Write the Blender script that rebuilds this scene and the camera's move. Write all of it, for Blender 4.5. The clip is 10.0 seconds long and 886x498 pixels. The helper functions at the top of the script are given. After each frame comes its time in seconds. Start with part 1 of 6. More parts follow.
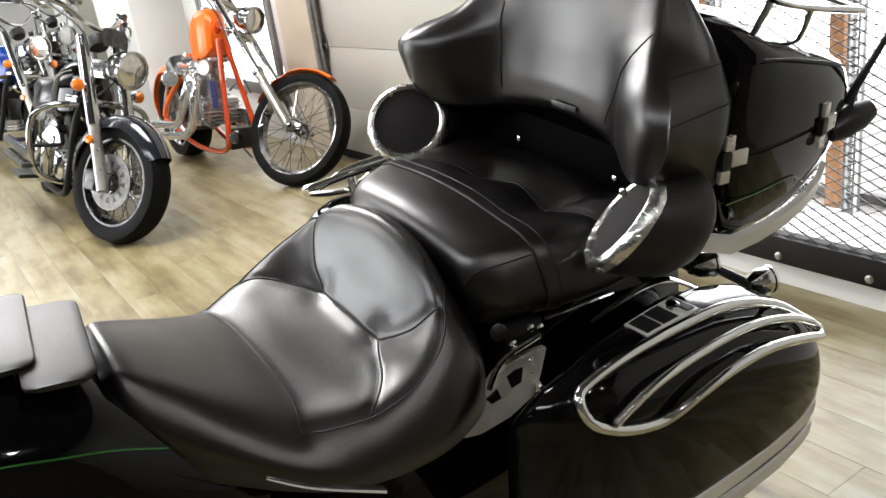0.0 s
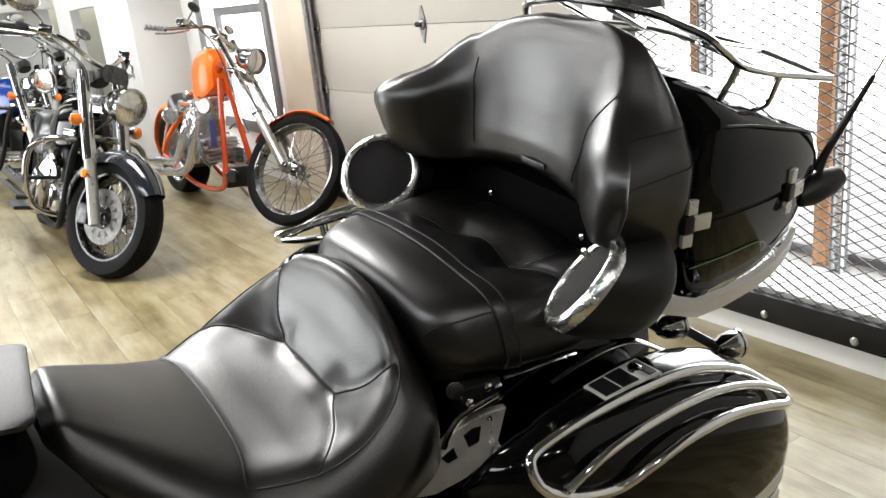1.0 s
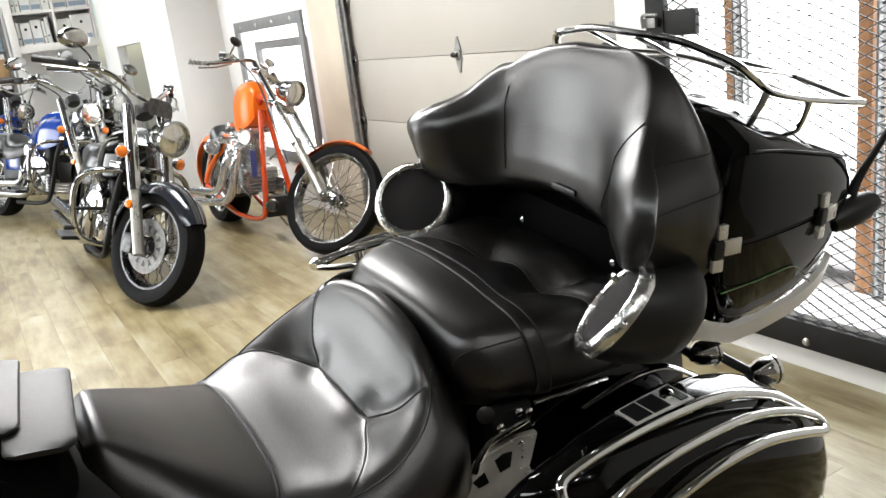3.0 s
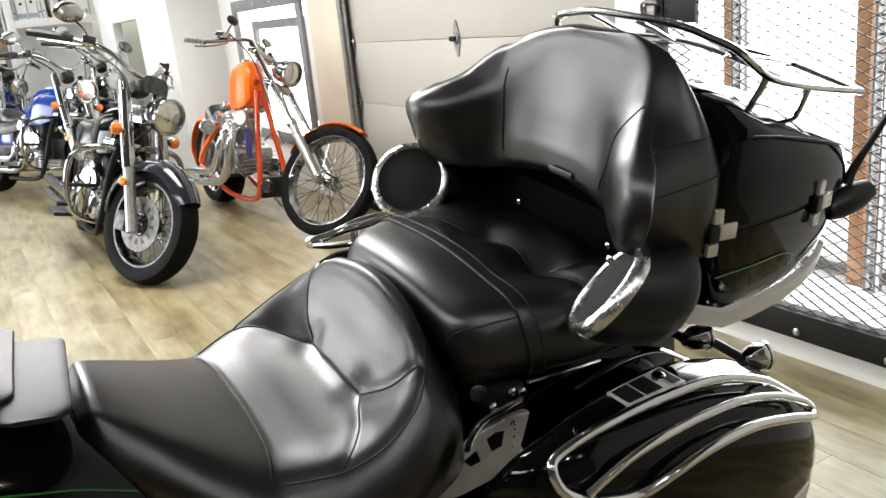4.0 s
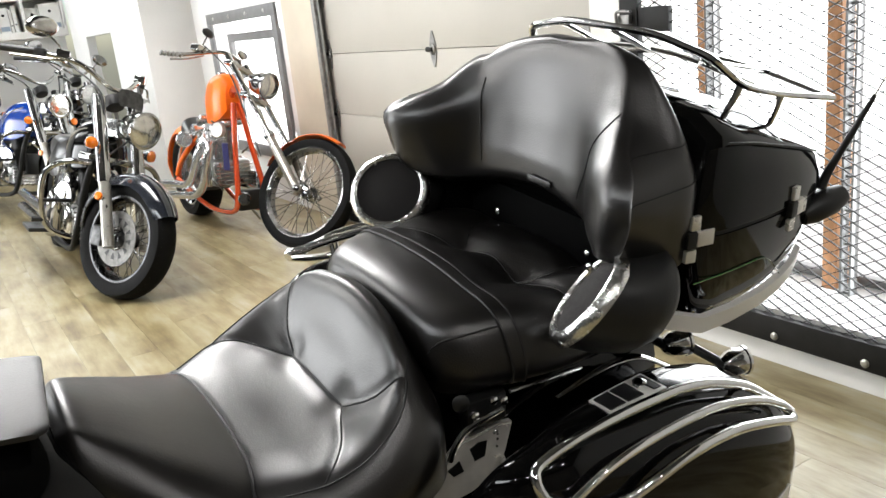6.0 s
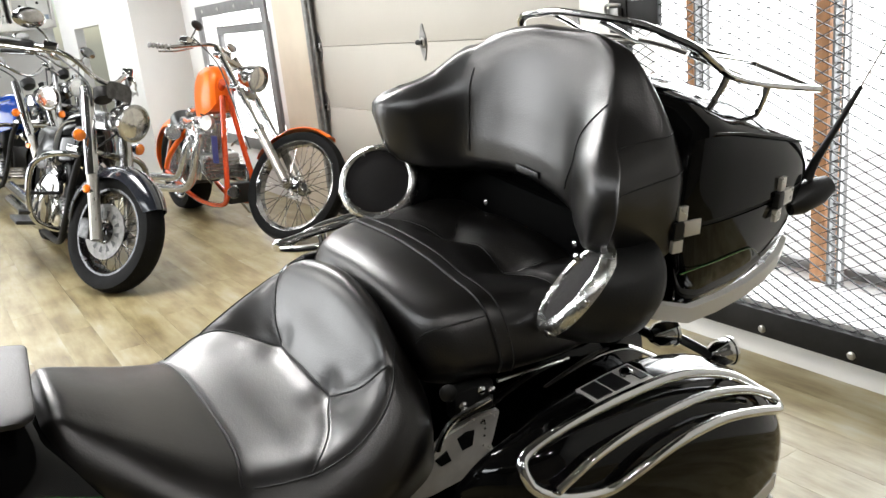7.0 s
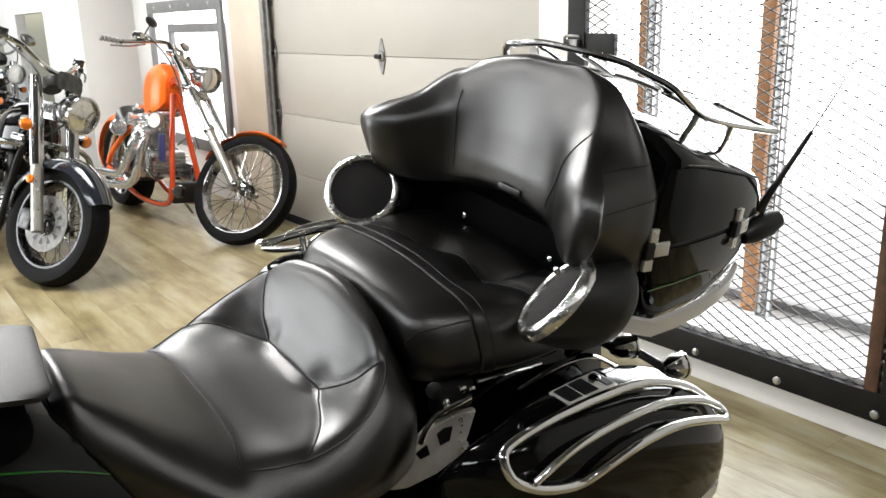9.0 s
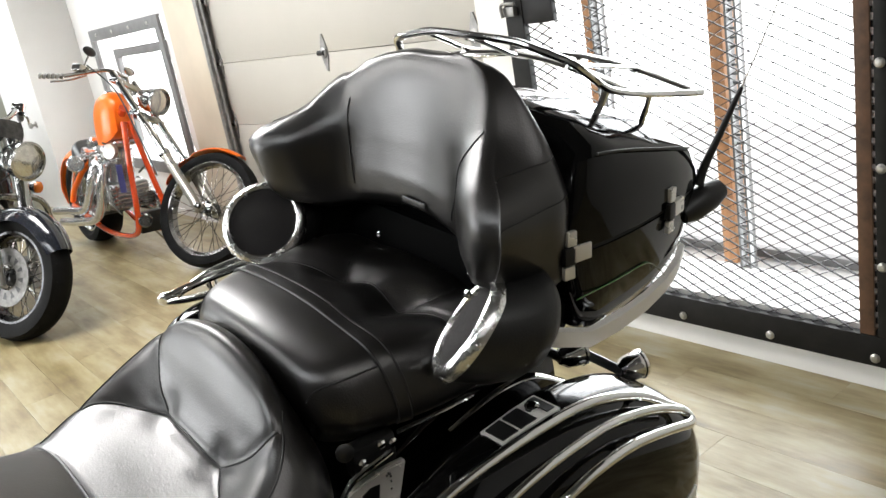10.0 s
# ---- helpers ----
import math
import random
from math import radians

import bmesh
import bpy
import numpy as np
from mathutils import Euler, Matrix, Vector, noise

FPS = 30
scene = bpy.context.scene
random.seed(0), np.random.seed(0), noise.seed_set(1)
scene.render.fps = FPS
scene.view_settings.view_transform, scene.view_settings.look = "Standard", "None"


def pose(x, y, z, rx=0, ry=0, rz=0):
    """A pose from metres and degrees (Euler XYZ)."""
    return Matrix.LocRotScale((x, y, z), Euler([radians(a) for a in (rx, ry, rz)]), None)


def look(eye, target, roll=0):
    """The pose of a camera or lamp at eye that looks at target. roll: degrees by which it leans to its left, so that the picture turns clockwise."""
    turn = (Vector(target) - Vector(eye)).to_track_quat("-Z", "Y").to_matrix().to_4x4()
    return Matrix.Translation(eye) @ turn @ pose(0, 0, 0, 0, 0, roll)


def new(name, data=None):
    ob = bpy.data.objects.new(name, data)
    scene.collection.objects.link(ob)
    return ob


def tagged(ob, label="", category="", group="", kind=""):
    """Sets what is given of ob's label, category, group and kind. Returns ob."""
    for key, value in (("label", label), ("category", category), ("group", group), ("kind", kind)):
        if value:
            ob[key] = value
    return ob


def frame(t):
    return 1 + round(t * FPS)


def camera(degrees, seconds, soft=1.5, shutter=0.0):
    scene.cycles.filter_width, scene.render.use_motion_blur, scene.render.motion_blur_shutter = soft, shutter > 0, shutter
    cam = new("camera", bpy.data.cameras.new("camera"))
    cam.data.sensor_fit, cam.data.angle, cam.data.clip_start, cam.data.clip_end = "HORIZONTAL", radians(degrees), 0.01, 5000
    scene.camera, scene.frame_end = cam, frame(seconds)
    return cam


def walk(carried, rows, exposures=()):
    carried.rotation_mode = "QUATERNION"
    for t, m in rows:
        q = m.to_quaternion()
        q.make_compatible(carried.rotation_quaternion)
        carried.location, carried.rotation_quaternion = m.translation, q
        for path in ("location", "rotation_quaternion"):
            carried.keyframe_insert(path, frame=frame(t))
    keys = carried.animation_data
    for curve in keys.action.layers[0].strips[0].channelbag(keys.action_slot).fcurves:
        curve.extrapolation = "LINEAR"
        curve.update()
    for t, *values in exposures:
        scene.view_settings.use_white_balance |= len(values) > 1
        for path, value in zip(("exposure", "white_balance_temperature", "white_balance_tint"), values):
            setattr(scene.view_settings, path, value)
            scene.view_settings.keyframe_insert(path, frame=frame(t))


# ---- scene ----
cam = camera(56.5, 10.0)
PATH = [
    (0, (0.398, 0.647, 1.293), (-1.205, 1.618, 0.595), -8.2),
    (0.5, (0.413, 0.675, 1.316), (-1.182, 1.734, 0.738), -5.5),
    (1, (0.416, 0.701, 1.299), (-1.209, 1.698, 0.698), -6.2),
    (1.5, (0.429, 0.704, 1.305), (-1.242, 1.679, 0.796), -7.1),
    (2, (0.438, 0.699, 1.3), (-1.264, 1.611, 0.779), -6.9),
    (2.5, (0.435, 0.704, 1.3), (-1.258, 1.638, 0.786), -7.5),
    (4, (0.437, 0.694, 1.291), (-1.236, 1.636, 0.732), -5.8),
    (4.5, (0.436, 0.697, 1.287), (-1.227, 1.652, 0.716), -6.3),
    (5, (0.436, 0.701, 1.292), (-1.209, 1.686, 0.724), -7.0),
    (6.5, (0.438, 0.691, 1.29), (-1.216, 1.681, 0.756), -6.0),
    (7, (0.44, 0.695, 1.285), (-1.197, 1.701, 0.729), -6.0),
    (7.5, (0.437, 0.691, 1.289), (-1.198, 1.693, 0.722), -5.8),
    (8, (0.432, 0.701, 1.283), (-1.16, 1.755, 0.69), -6.3),
    (8.5, (0.437, 0.664, 1.3), (-1.18, 1.727, 0.794), -5.3),
    (9, (0.46, 0.58, 1.303), (-1.088, 1.73, 0.771), -1.4),
    (9.5, (0.482, 0.573, 1.323), (-1.001, 1.786, 0.749), -4.5),
    (10, (0.42, 0.796, 1.316), (-1.123, 1.926, 0.731), -10.2),
]
walk(cam, [(t, look(eye, target, roll)) for t, eye, target, roll in PATH])
scene.view_settings.exposure = -0.1

# ---- light ----
world = bpy.data.worlds.new("sky")
scene.world = world
world.use_nodes = True
wn = world.node_tree
bg = wn.nodes["Background"]
sky = wn.nodes.new("ShaderNodeTexSky")
sky.sky_type, sky.sun_disc = "NISHITA", False
sky.sun_elevation, sky.sun_rotation = radians(42), radians(150)
wn.links.new(sky.outputs[0], bg.inputs[0])
bg.inputs[1].default_value = 0.15


def lamp(name, m, power, sx, sy, colour=(1, 1, 1)):
    d = bpy.data.lights.new(name, "AREA")
    d.shape, d.size, d.size_y, d.energy, d.color = "RECTANGLE", sx, sy, power, colour
    ob = new(name, d)
    ob.matrix_world = m
    return ob


sun_data = bpy.data.lights.new("sun", "SUN")
sun_data.energy, sun_data.angle, sun_data.color = 3.0, radians(0.6), (1.0, 0.95, 0.88)
new("sun", sun_data).matrix_world = pose(0, 8, 6, 50, 0, 160)

# unseen fluorescent tubes, added and tilted to light the room and the seat leather
TUBES = [(-3.75, 1.15, 155), (-4.6, -1.4, 80), (-1.2, -1.9, 60), (-6.9, 1.5, 45), (-7.2, -1.3, 12), (-9.0, 1.2, 28), (-9.4, -1.5, 14), (-11.4, 1.0, 40), (-11.8, -1.7, 20)]
for lx, ly, lw in TUBES:
    lamp("added_tube_light", pose(lx, ly, 3.05, 0, -15, 0), lw, 2.2, 0.8, (1.0, 0.985, 0.975) if lw > 60 else (0.90, 0.96, 1.0))
SPOTS = [(0.9, 0.5), (1.7, 1.3), (1.5, -0.4), (2.5, 0.5), (2.4, 2.0), (0.2, -1.2)]
for lx, ly in SPOTS:
    d = bpy.data.lights.new("downlight", "AREA")
    d.shape, d.size, d.energy, d.color = "DISK", 0.11, 9, (1.0, 0.985, 0.96)
    new("downlight", d).matrix_world = pose(lx, ly, 3.255)
# daylight in the openings of the outer walls; the shop opening is unseen and added
lamp("added_shop_daylight", pose(-9.0, -4.18, 1.8, 90, 0, 0), 205, 8.6, 2.3, (0.89, 0.955, 1.0))
lamp("window_daylight", pose(-1.25, 3.3, 1.2, -90, 0, 0), 50, 1.2, 2.0, (0.92, 0.97, 1.0))


# ---- materials ----
def material(name, colour, rough=0.5, metal=0.0, coat=0.0, var=0.0, scale=8.0, bump=0.0, bump_scale=200.0, colour2=None,
             rough_var=0.0, stretch=(1, 1, 1), spec=0.5, coat_rough=0.03, ior=1.5, tint=(1, 1, 1)):
    m = bpy.data.materials.new(name)
    m.use_nodes = True
    nt = m.node_tree
    p = nt.nodes["Principled BSDF"]
    p.inputs["Base Color"].default_value = (*colour, 1)
    p.inputs["Roughness"].default_value = rough
    p.inputs["Metallic"].default_value = metal
    p.inputs["Coat Weight"].default_value = coat
    p.inputs["Coat Roughness"].default_value = coat_rough
    p.inputs["IOR"].default_value = ior
    p.inputs["Specular Tint"].default_value = (*tint, 1)
    p.inputs["Specular IOR Level"].default_value = spec
    tc = nt.nodes.new("ShaderNodeTexCoord")
    mp = nt.nodes.new("ShaderNodeMapping")
    mp.inputs["Scale"].default_value = stretch
    nt.links.new(tc.outputs["Object"], mp.inputs[0])
    if var or colour2 or rough_var:
        n1 = nt.nodes.new("ShaderNodeTexNoise")
        n1.inputs["Scale"].default_value, n1.inputs["Detail"].default_value, n1.inputs["Roughness"].default_value = scale, 8, 0.6
        nt.links.new(mp.outputs[0], n1.inputs["Vector"])
        if var or colour2:
            r = nt.nodes.new("ShaderNodeMix")
            r.data_type = "RGBA"
            c2 = colour2 or tuple(c * (1 - var) for c in colour)
            r.inputs["A"].default_value, r.inputs["B"].default_value = (*colour, 1), (*c2, 1)
            cr = nt.nodes.new("ShaderNodeMapRange")
            cr.inputs["From Min"].default_value, cr.inputs["From Max"].default_value = 0.35, 0.65
            nt.links.new(n1.outputs["Fac"], cr.inputs["Value"])
            nt.links.new(cr.outputs[0], r.inputs["Factor"])
            nt.links.new(r.outputs["Result"], p.inputs["Base Color"])
        if rough_var:
            mr = nt.nodes.new("ShaderNodeMapRange")
            mr.inputs["From Min"].default_value, mr.inputs["From Max"].default_value = 0.3, 0.7
            mr.inputs["To Min"].default_value, mr.inputs["To Max"].default_value = rough - rough_var, rough + rough_var
            nt.links.new(n1.outputs["Fac"], mr.inputs["Value"])
            nt.links.new(mr.outputs[0], p.inputs["Roughness"])
    if bump:
        n2 = nt.nodes.new("ShaderNodeTexNoise")
        n2.inputs["Scale"].default_value, n2.inputs["Detail"].default_value = bump_scale, 4
        nt.links.new(mp.outputs[0], n2.inputs["Vector"])
        b = nt.nodes.new("ShaderNodeBump")
        b.inputs["Strength"].default_value, b.inputs["Distance"].default_value = bump, 0.002
        nt.links.new(n2.outputs["Fac"], b.inputs["Height"])
        nt.links.new(b.outputs[0], p.inputs["Normal"])
    return m


LEATHER = material("black_leather", (0.004, 0.0032, 0.0028), 0.33, var=0.3, scale=5, bump=0.16, bump_scale=380, rough_var=0.05, spec=0.85, ior=1.5, tint=(1.0, 0.985, 0.975))
STRAPHIDE = material("matt_black_leather", (0.006, 0.0055, 0.005), 0.48, var=0.3, scale=5, bump=0.16, bump_scale=380, rough_var=0.05, spec=0.6)
PIPING = material("leather_piping", (0.014, 0.013, 0.013), 0.4, bump=0.2, bump_scale=500)
MATT = material("matt_black_moulding", (0.0015, 0.0015, 0.0015), 0.8, bump=0.1, bump_scale=300, spec=0.06)
STITCH = material("seam_thread", (0.01, 0.01, 0.01), 0.6, bump=0.2, bump_scale=600)
GLOSS = material("black_lacquer", (0.0022, 0.0022, 0.0022), 0.06, coat=0.0, bump=0.02, bump_scale=6, rough_var=0.03, scale=40, spec=0.3)
PLASTIC = material("black_plastic", (0.006, 0.006, 0.006), 0.42, bump=0.15, bump_scale=350, rough_var=0.08)
CHROME = material("chrome", (0.86, 0.86, 0.85), 0.07, 1.0, rough_var=0.03, scale=12)
BEADED = material("beaded_chrome", (0.9, 0.9, 0.88), 0.24, 1.0, rough_var=0.08, scale=60, bump=0.35, bump_scale=140)
DULLCHROME = material("dusty_chrome", (0.52, 0.52, 0.515), 0.13, 1.0, rough_var=0.06, scale=18, var=0.35)
FORKMETAL = material("dull_fork_metal", (0.36, 0.345, 0.31), 0.32, 0.8, rough_var=0.08, scale=20)
RIMMETAL = material("dark_rim_metal", (0.07, 0.07, 0.072), 0.25, 1.0, rough_var=0.1, scale=16, var=0.3)
DISCMETAL = material("worn_brake_steel", (0.21, 0.205, 0.195), 0.55, 1.0, rough_var=0.1, scale=40, var=0.3)
BRACKET = material("cast_chrome", (0.90, 0.86, 0.79), 0.2, 0.35, rough_var=0.1, scale=30, var=0.15)
DARKALLOY = material("oiled_dark_alloy", (0.10, 0.10, 0.10), 0.35, 0.9, var=0.5, scale=30, bump=0.3, bump_scale=60)
POLISHED = material("polished_alloy", (0.74, 0.74, 0.73), 0.16, 0.8, rough_var=0.06, scale=14, var=0.25)
ALLOY = material("cast_alloy", (0.36, 0.36, 0.355), 0.3, 1.0, rough_var=0.1, scale=14, bump=0.1, bump_scale=80)
BRUSHED = material("satin_metal", (0.75, 0.73, 0.68), 0.3, 0.6, rough_var=0.08, scale=20)
SILVER = material("silver_trim", (0.86, 0.84, 0.80), 0.42, 0.3, rough_var=0.05, scale=20)
RUBBER = material("tyre_rubber", (0.006, 0.006, 0.006), 0.6, var=0.3, scale=20, bump=0.3, bump_scale=150, spec=0.08)
GREEN = material("green_pinstripe", (0.015, 0.12, 0.012), 0.2, coat=1.0)
ORANGE = material("orange_lacquer", (0.92, 0.16, 0.008), 0.30, coat=0.1, var=0.12, scale=3, spec=0.3)
RED = material("red_frame_lacquer", (0.60, 0.06, 0.01), 0.2, coat=1.0)
BLUE = material("blue_lacquer", (0.005, 0.045, 0.30), 0.15, coat=0.4, var=0.2, scale=3)
YELLOW = material("yellow_lacquer", (0.7, 0.5, 0.02), 0.2, coat=1.0)
AMBER = material("amber_lens", (0.8, 0.18, 0.01), 0.15, coat=0.5)
REDLENS = material("red_lens", (0.5, 0.02, 0.01), 0.15, coat=0.5)
LENS = material("lamp_lens", (0.88, 0.87, 0.84), 0.12, 0.8, coat=1.0, var=0.3, scale=30, bump=0.5, bump_scale=28)
MESHCLOTH = material("speaker_cloth", (0.012, 0.01, 0.01), 0.8, bump=0.8, bump_scale=900)
WALL = material("white_wall_paint", (0.72, 0.712, 0.69), 0.6, var=0.05, scale=1.5, bump=0.08, bump_scale=120)
CREAM = material("cream_door_paint", (0.44, 0.418, 0.37), 0.45, var=0.07, scale=1.2, bump=0.15, bump_scale=90)
JAMB = material("beige_trim_paint", (0.60, 0.53, 0.42), 0.5, var=0.1, scale=3, bump=0.1, bump_scale=60)
DARKWALL = material("dull_grey_paint", (0.055, 0.054, 0.053), 0.7, var=0.15, scale=1.5, bump=0.1, bump_scale=100)
TAUPE = material("taupe_paint", (0.15, 0.135, 0.115), 0.7, var=0.15, scale=1.5, bump=0.1, bump_scale=100)
WHITE = material("white_board", (0.82, 0.80, 0.76), 0.5, var=0.08, scale=4)
STEEL = material("galvanised_steel", (0.5, 0.49, 0.46), 0.4, 0.9, var=0.25, scale=15)
HINGE = material("dull_galvanised_steel", (0.30, 0.295, 0.285), 0.45, 0.6, var=0.4, scale=25)
GREYSTEEL = material("grey_painted_steel", (0.20, 0.20, 0.20), 0.5, 0.2, var=0.2, scale=10)
IRON = material("black_painted_steel", (0.013, 0.0125, 0.012), 0.5, 0.0, var=0.4, scale=14, bump=0.2, bump_scale=60, spec=0.2)
RUST = material("rust_brown_steel", (0.12, 0.06, 0.03), 0.6, 0.1, var=0.5, scale=18)
WOOD = material("orange_brown_timber", (0.55, 0.27, 0.12), 0.6, var=0.3, scale=10, stretch=(4, 4, 0.6))
CONCRETE = material("pale_concrete", (0.55, 0.54, 0.52), 0.8, var=0.2, scale=5)
CARD = material("white_cardboard", (0.78, 0.77, 0.74), 0.7, var=0.1, scale=4)
BLUEGREY = material("blue_grey_label", (0.28, 0.34, 0.42), 0.6)
BROWNCARD = material("brown_cardboard", (0.40, 0.25, 0.12), 0.8, var=0.1)
NAVY = material("navy_cloth", (0.02, 0.02, 0.10), 0.8)


def floor_material():
    m = bpy.data.materials.new("vinyl_planks")
    m.use_nodes = True
    nt = m.node_tree
    p = nt.nodes["Principled BSDF"]
    geo = nt.nodes.new("ShaderNodeNewGeometry")
    inf = nt.nodes.new("ShaderNodeObjectInfo")
    rnd = nt.nodes.new("ShaderNodeMath")
    nt.links.new(inf.outputs["Random"], rnd.inputs[0])
    nt.links.new(geo.outputs["Random Per Island"], rnd.inputs[1])
    shift = nt.nodes.new("ShaderNodeVectorMath")
    shift.operation = "MULTIPLY_ADD"
    nt.links.new(rnd.outputs[0], shift.inputs[0])
    shift.inputs[1].default_value = (9.0, 7.0, 5.0)
    nt.links.new(geo.outputs["Position"], shift.inputs[2])
    mp = nt.nodes.new("ShaderNodeMapping")
    mp.inputs["Scale"].default_value = (1.0, 7.0, 1)
    nt.links.new(shift.outputs[0], mp.inputs[0])
    grain = nt.nodes.new("ShaderNodeTexNoise")
    grain.inputs["Scale"].default_value, grain.inputs["Detail"].default_value, grain.inputs["Roughness"].default_value = 2.0, 10, 0.68
    nt.links.new(mp.outputs[0], grain.inputs["Vector"])
    mp2 = nt.nodes.new("ShaderNodeMapping")
    mp2.inputs["Scale"].default_value = (1.0, 2.2, 1)
    nt.links.new(shift.outputs[0], mp2.inputs[0])
    blot = nt.nodes.new("ShaderNodeTexNoise")
    blot.inputs["Scale"].default_value, blot.inputs["Detail"].default_value = 3.2, 6
    nt.links.new(mp2.outputs[0], blot.inputs["Vector"])
    add = nt.nodes.new("ShaderNodeMix")
    add.data_type = "FLOAT"
    add.inputs["Factor"].default_value = 0.55
    nt.links.new(grain.outputs["Fac"], add.inputs["A"])
    nt.links.new(blot.outputs["Fac"], add.inputs["B"])
    ramp = nt.nodes.new("ShaderNodeValToRGB")
    e = ramp.color_ramp.elements
    e[0].position, e[0].color = 0.33, (0.103, 0.074, 0.034, 1)
    e[1].position, e[1].color = 0.68, (0.385, 0.36, 0.285, 1)
    for at, col in ((0.44, (0.212, 0.165, 0.078, 1)), (0.54, (0.308, 0.26, 0.145, 1))):
        ramp.color_ramp.elements.new(at).color = col
    sh = nt.nodes.new("ShaderNodeMath")
    sh.operation = "MULTIPLY_ADD"
    sh.inputs[1].default_value, sh.inputs[2].default_value = 0.03, -0.03
    nt.links.new(rnd.outputs[0], sh.inputs[0])
    sm = nt.nodes.new("ShaderNodeMath")
    nt.links.new(add.outputs["Result"], sm.inputs[0])
    nt.links.new(sh.outputs[0], sm.inputs[1])
    nt.links.new(sm.outputs[0], ramp.inputs[0])
    nt.links.new(ramp.outputs[0], p.inputs["Base Color"])
    mr = nt.nodes.new("ShaderNodeMapRange")
    mr.inputs["To Min"].default_value, mr.inputs["To Max"].default_value = 0.25, 0.48
    nt.links.new(blot.outputs["Fac"], mr.inputs["Value"])
    nt.links.new(mr.outputs[0], p.inputs["Roughness"])
    b = nt.nodes.new("ShaderNodeBump")
    b.inputs["Strength"].default_value, b.inputs["Distance"].default_value = 0.12, 0.002
    nt.links.new(grain.outputs["Fac"], b.inputs["Height"])
    nt.links.new(b.outputs[0], p.inputs["Normal"])
    return m


FLOOR = floor_material()


def glow_material(name, colour, strength):
    m = bpy.data.materials.new(name)
    m.use_nodes = True
    nt = m.node_tree
    nt.nodes.remove(nt.nodes["Principled BSDF"])
    em = nt.nodes.new("ShaderNodeEmission")
    em.inputs[0].default_value, em.inputs[1].default_value = (*colour, 1), strength
    nt.links.new(em.outputs[0], nt.nodes["Material Output"].inputs[0])
    return m


OUTSIDE = glow_material("bright_outdoors", (1.0, 1.0, 1.0), 6.0)
TUBE = glow_material("lit_tube_cover", (1.0, 0.98, 0.94), 9.0)


# ---- building blocks ----
def mesh_of(bm, name, mat, smooth=True):
    me = bpy.data.meshes.new(name)
    bmesh.ops.recalc_face_normals(bm, faces=bm.faces)
    bm.to_mesh(me)
    bm.free()
    me.materials.append(mat)
    if smooth:
        me.polygons.foreach_set("use_smooth", [True] * len(me.polygons))
        me.set_sharp_from_angle(angle=radians(38))
    return me


def part(name, bm, mat, parent, label="", smooth=True):
    ob = new(name, mesh_of(bm, name, mat, smooth))
    ob.parent = parent
    if label:
        ob["label"] = label
    return ob


def share(name, me, parent, m):
    ob = new(name, me)
    ob.parent = parent
    ob.matrix_local = m
    return ob


def thing(name, m, label, category, group="", kind=""):
    ob = new(name)
    ob.matrix_world = m
    ob.empty_display_size = 0.05
    return tagged(ob, label, category, group, kind)


def setting(name, bm, mat, label="", smooth=False):
    return tagged(new(name, mesh_of(bm, name, mat, smooth)), label or name.replace("_", " "), name.split("_")[0], kind="structure")


def box(x0, x1, y0, y1, z0, z1, bevel=0.0, bm=None, seg=2):
    b = bmesh.new()
    bmesh.ops.create_cube(b, size=1)
    bmesh.ops.transform(b, matrix=Matrix.Translation(((x0 + x1) / 2, (y0 + y1) / 2, (z0 + z1) / 2)) @ Matrix.Diagonal((x1 - x0, y1 - y0, z1 - z0, 1)), verts=b.verts)
    if bevel:
        bmesh.ops.bevel(b, geom=b.edges[:], offset=bevel, segments=seg, affect="EDGES", profile=0.6)
    return merge(bm, b)


def merge(bm, b, m=None):
    """Adds b (at m) to bm and returns bm; without bm returns b."""
    if m is not None:
        bmesh.ops.transform(b, matrix=m, verts=b.verts)
    if bm is None:
        return b
    me = bpy.data.meshes.new("join")
    b.to_mesh(me)
    b.free()
    bm.from_mesh(me)
    bpy.data.meshes.remove(me)
    return bm


def loft(rings, caps=True, closed=True, bm=None):
    b = bmesh.new()
    vs = [[b.verts.new(p) for p in r] for r in rings]
    n = len(rings[0])
    for a, c in zip(vs, vs[1:]):
        for i in range(n if closed else n - 1):
            j = (i + 1) % n
            b.faces.new((a[i], a[j], c[j], c[i]))
    if caps and closed:
        b.faces.new(vs[0])
        b.faces.new(vs[-1][::-1])
    return merge(bm, b)


def spline(pts, n=8, closed=False):
    """Catmull-Rom curve through the points."""
    p = [Vector(q) for q in pts]
    out = []
    k = len(p)
    for i in range(k if closed else k - 1):
        a, b, c, d = (p[(i + j) % k] if closed else p[min(max(i + j, 0), k - 1)] for j in (-1, 0, 1, 2))
        for s in range(n):
            t = s / n
            out.append(0.5 * ((2 * b) + (c - a) * t + (2 * a - 5 * b + 4 * c - d) * t * t + (3 * b - a - 3 * c + d) * t ** 3))
    if not closed:
        out.append(p[-1])
    return out


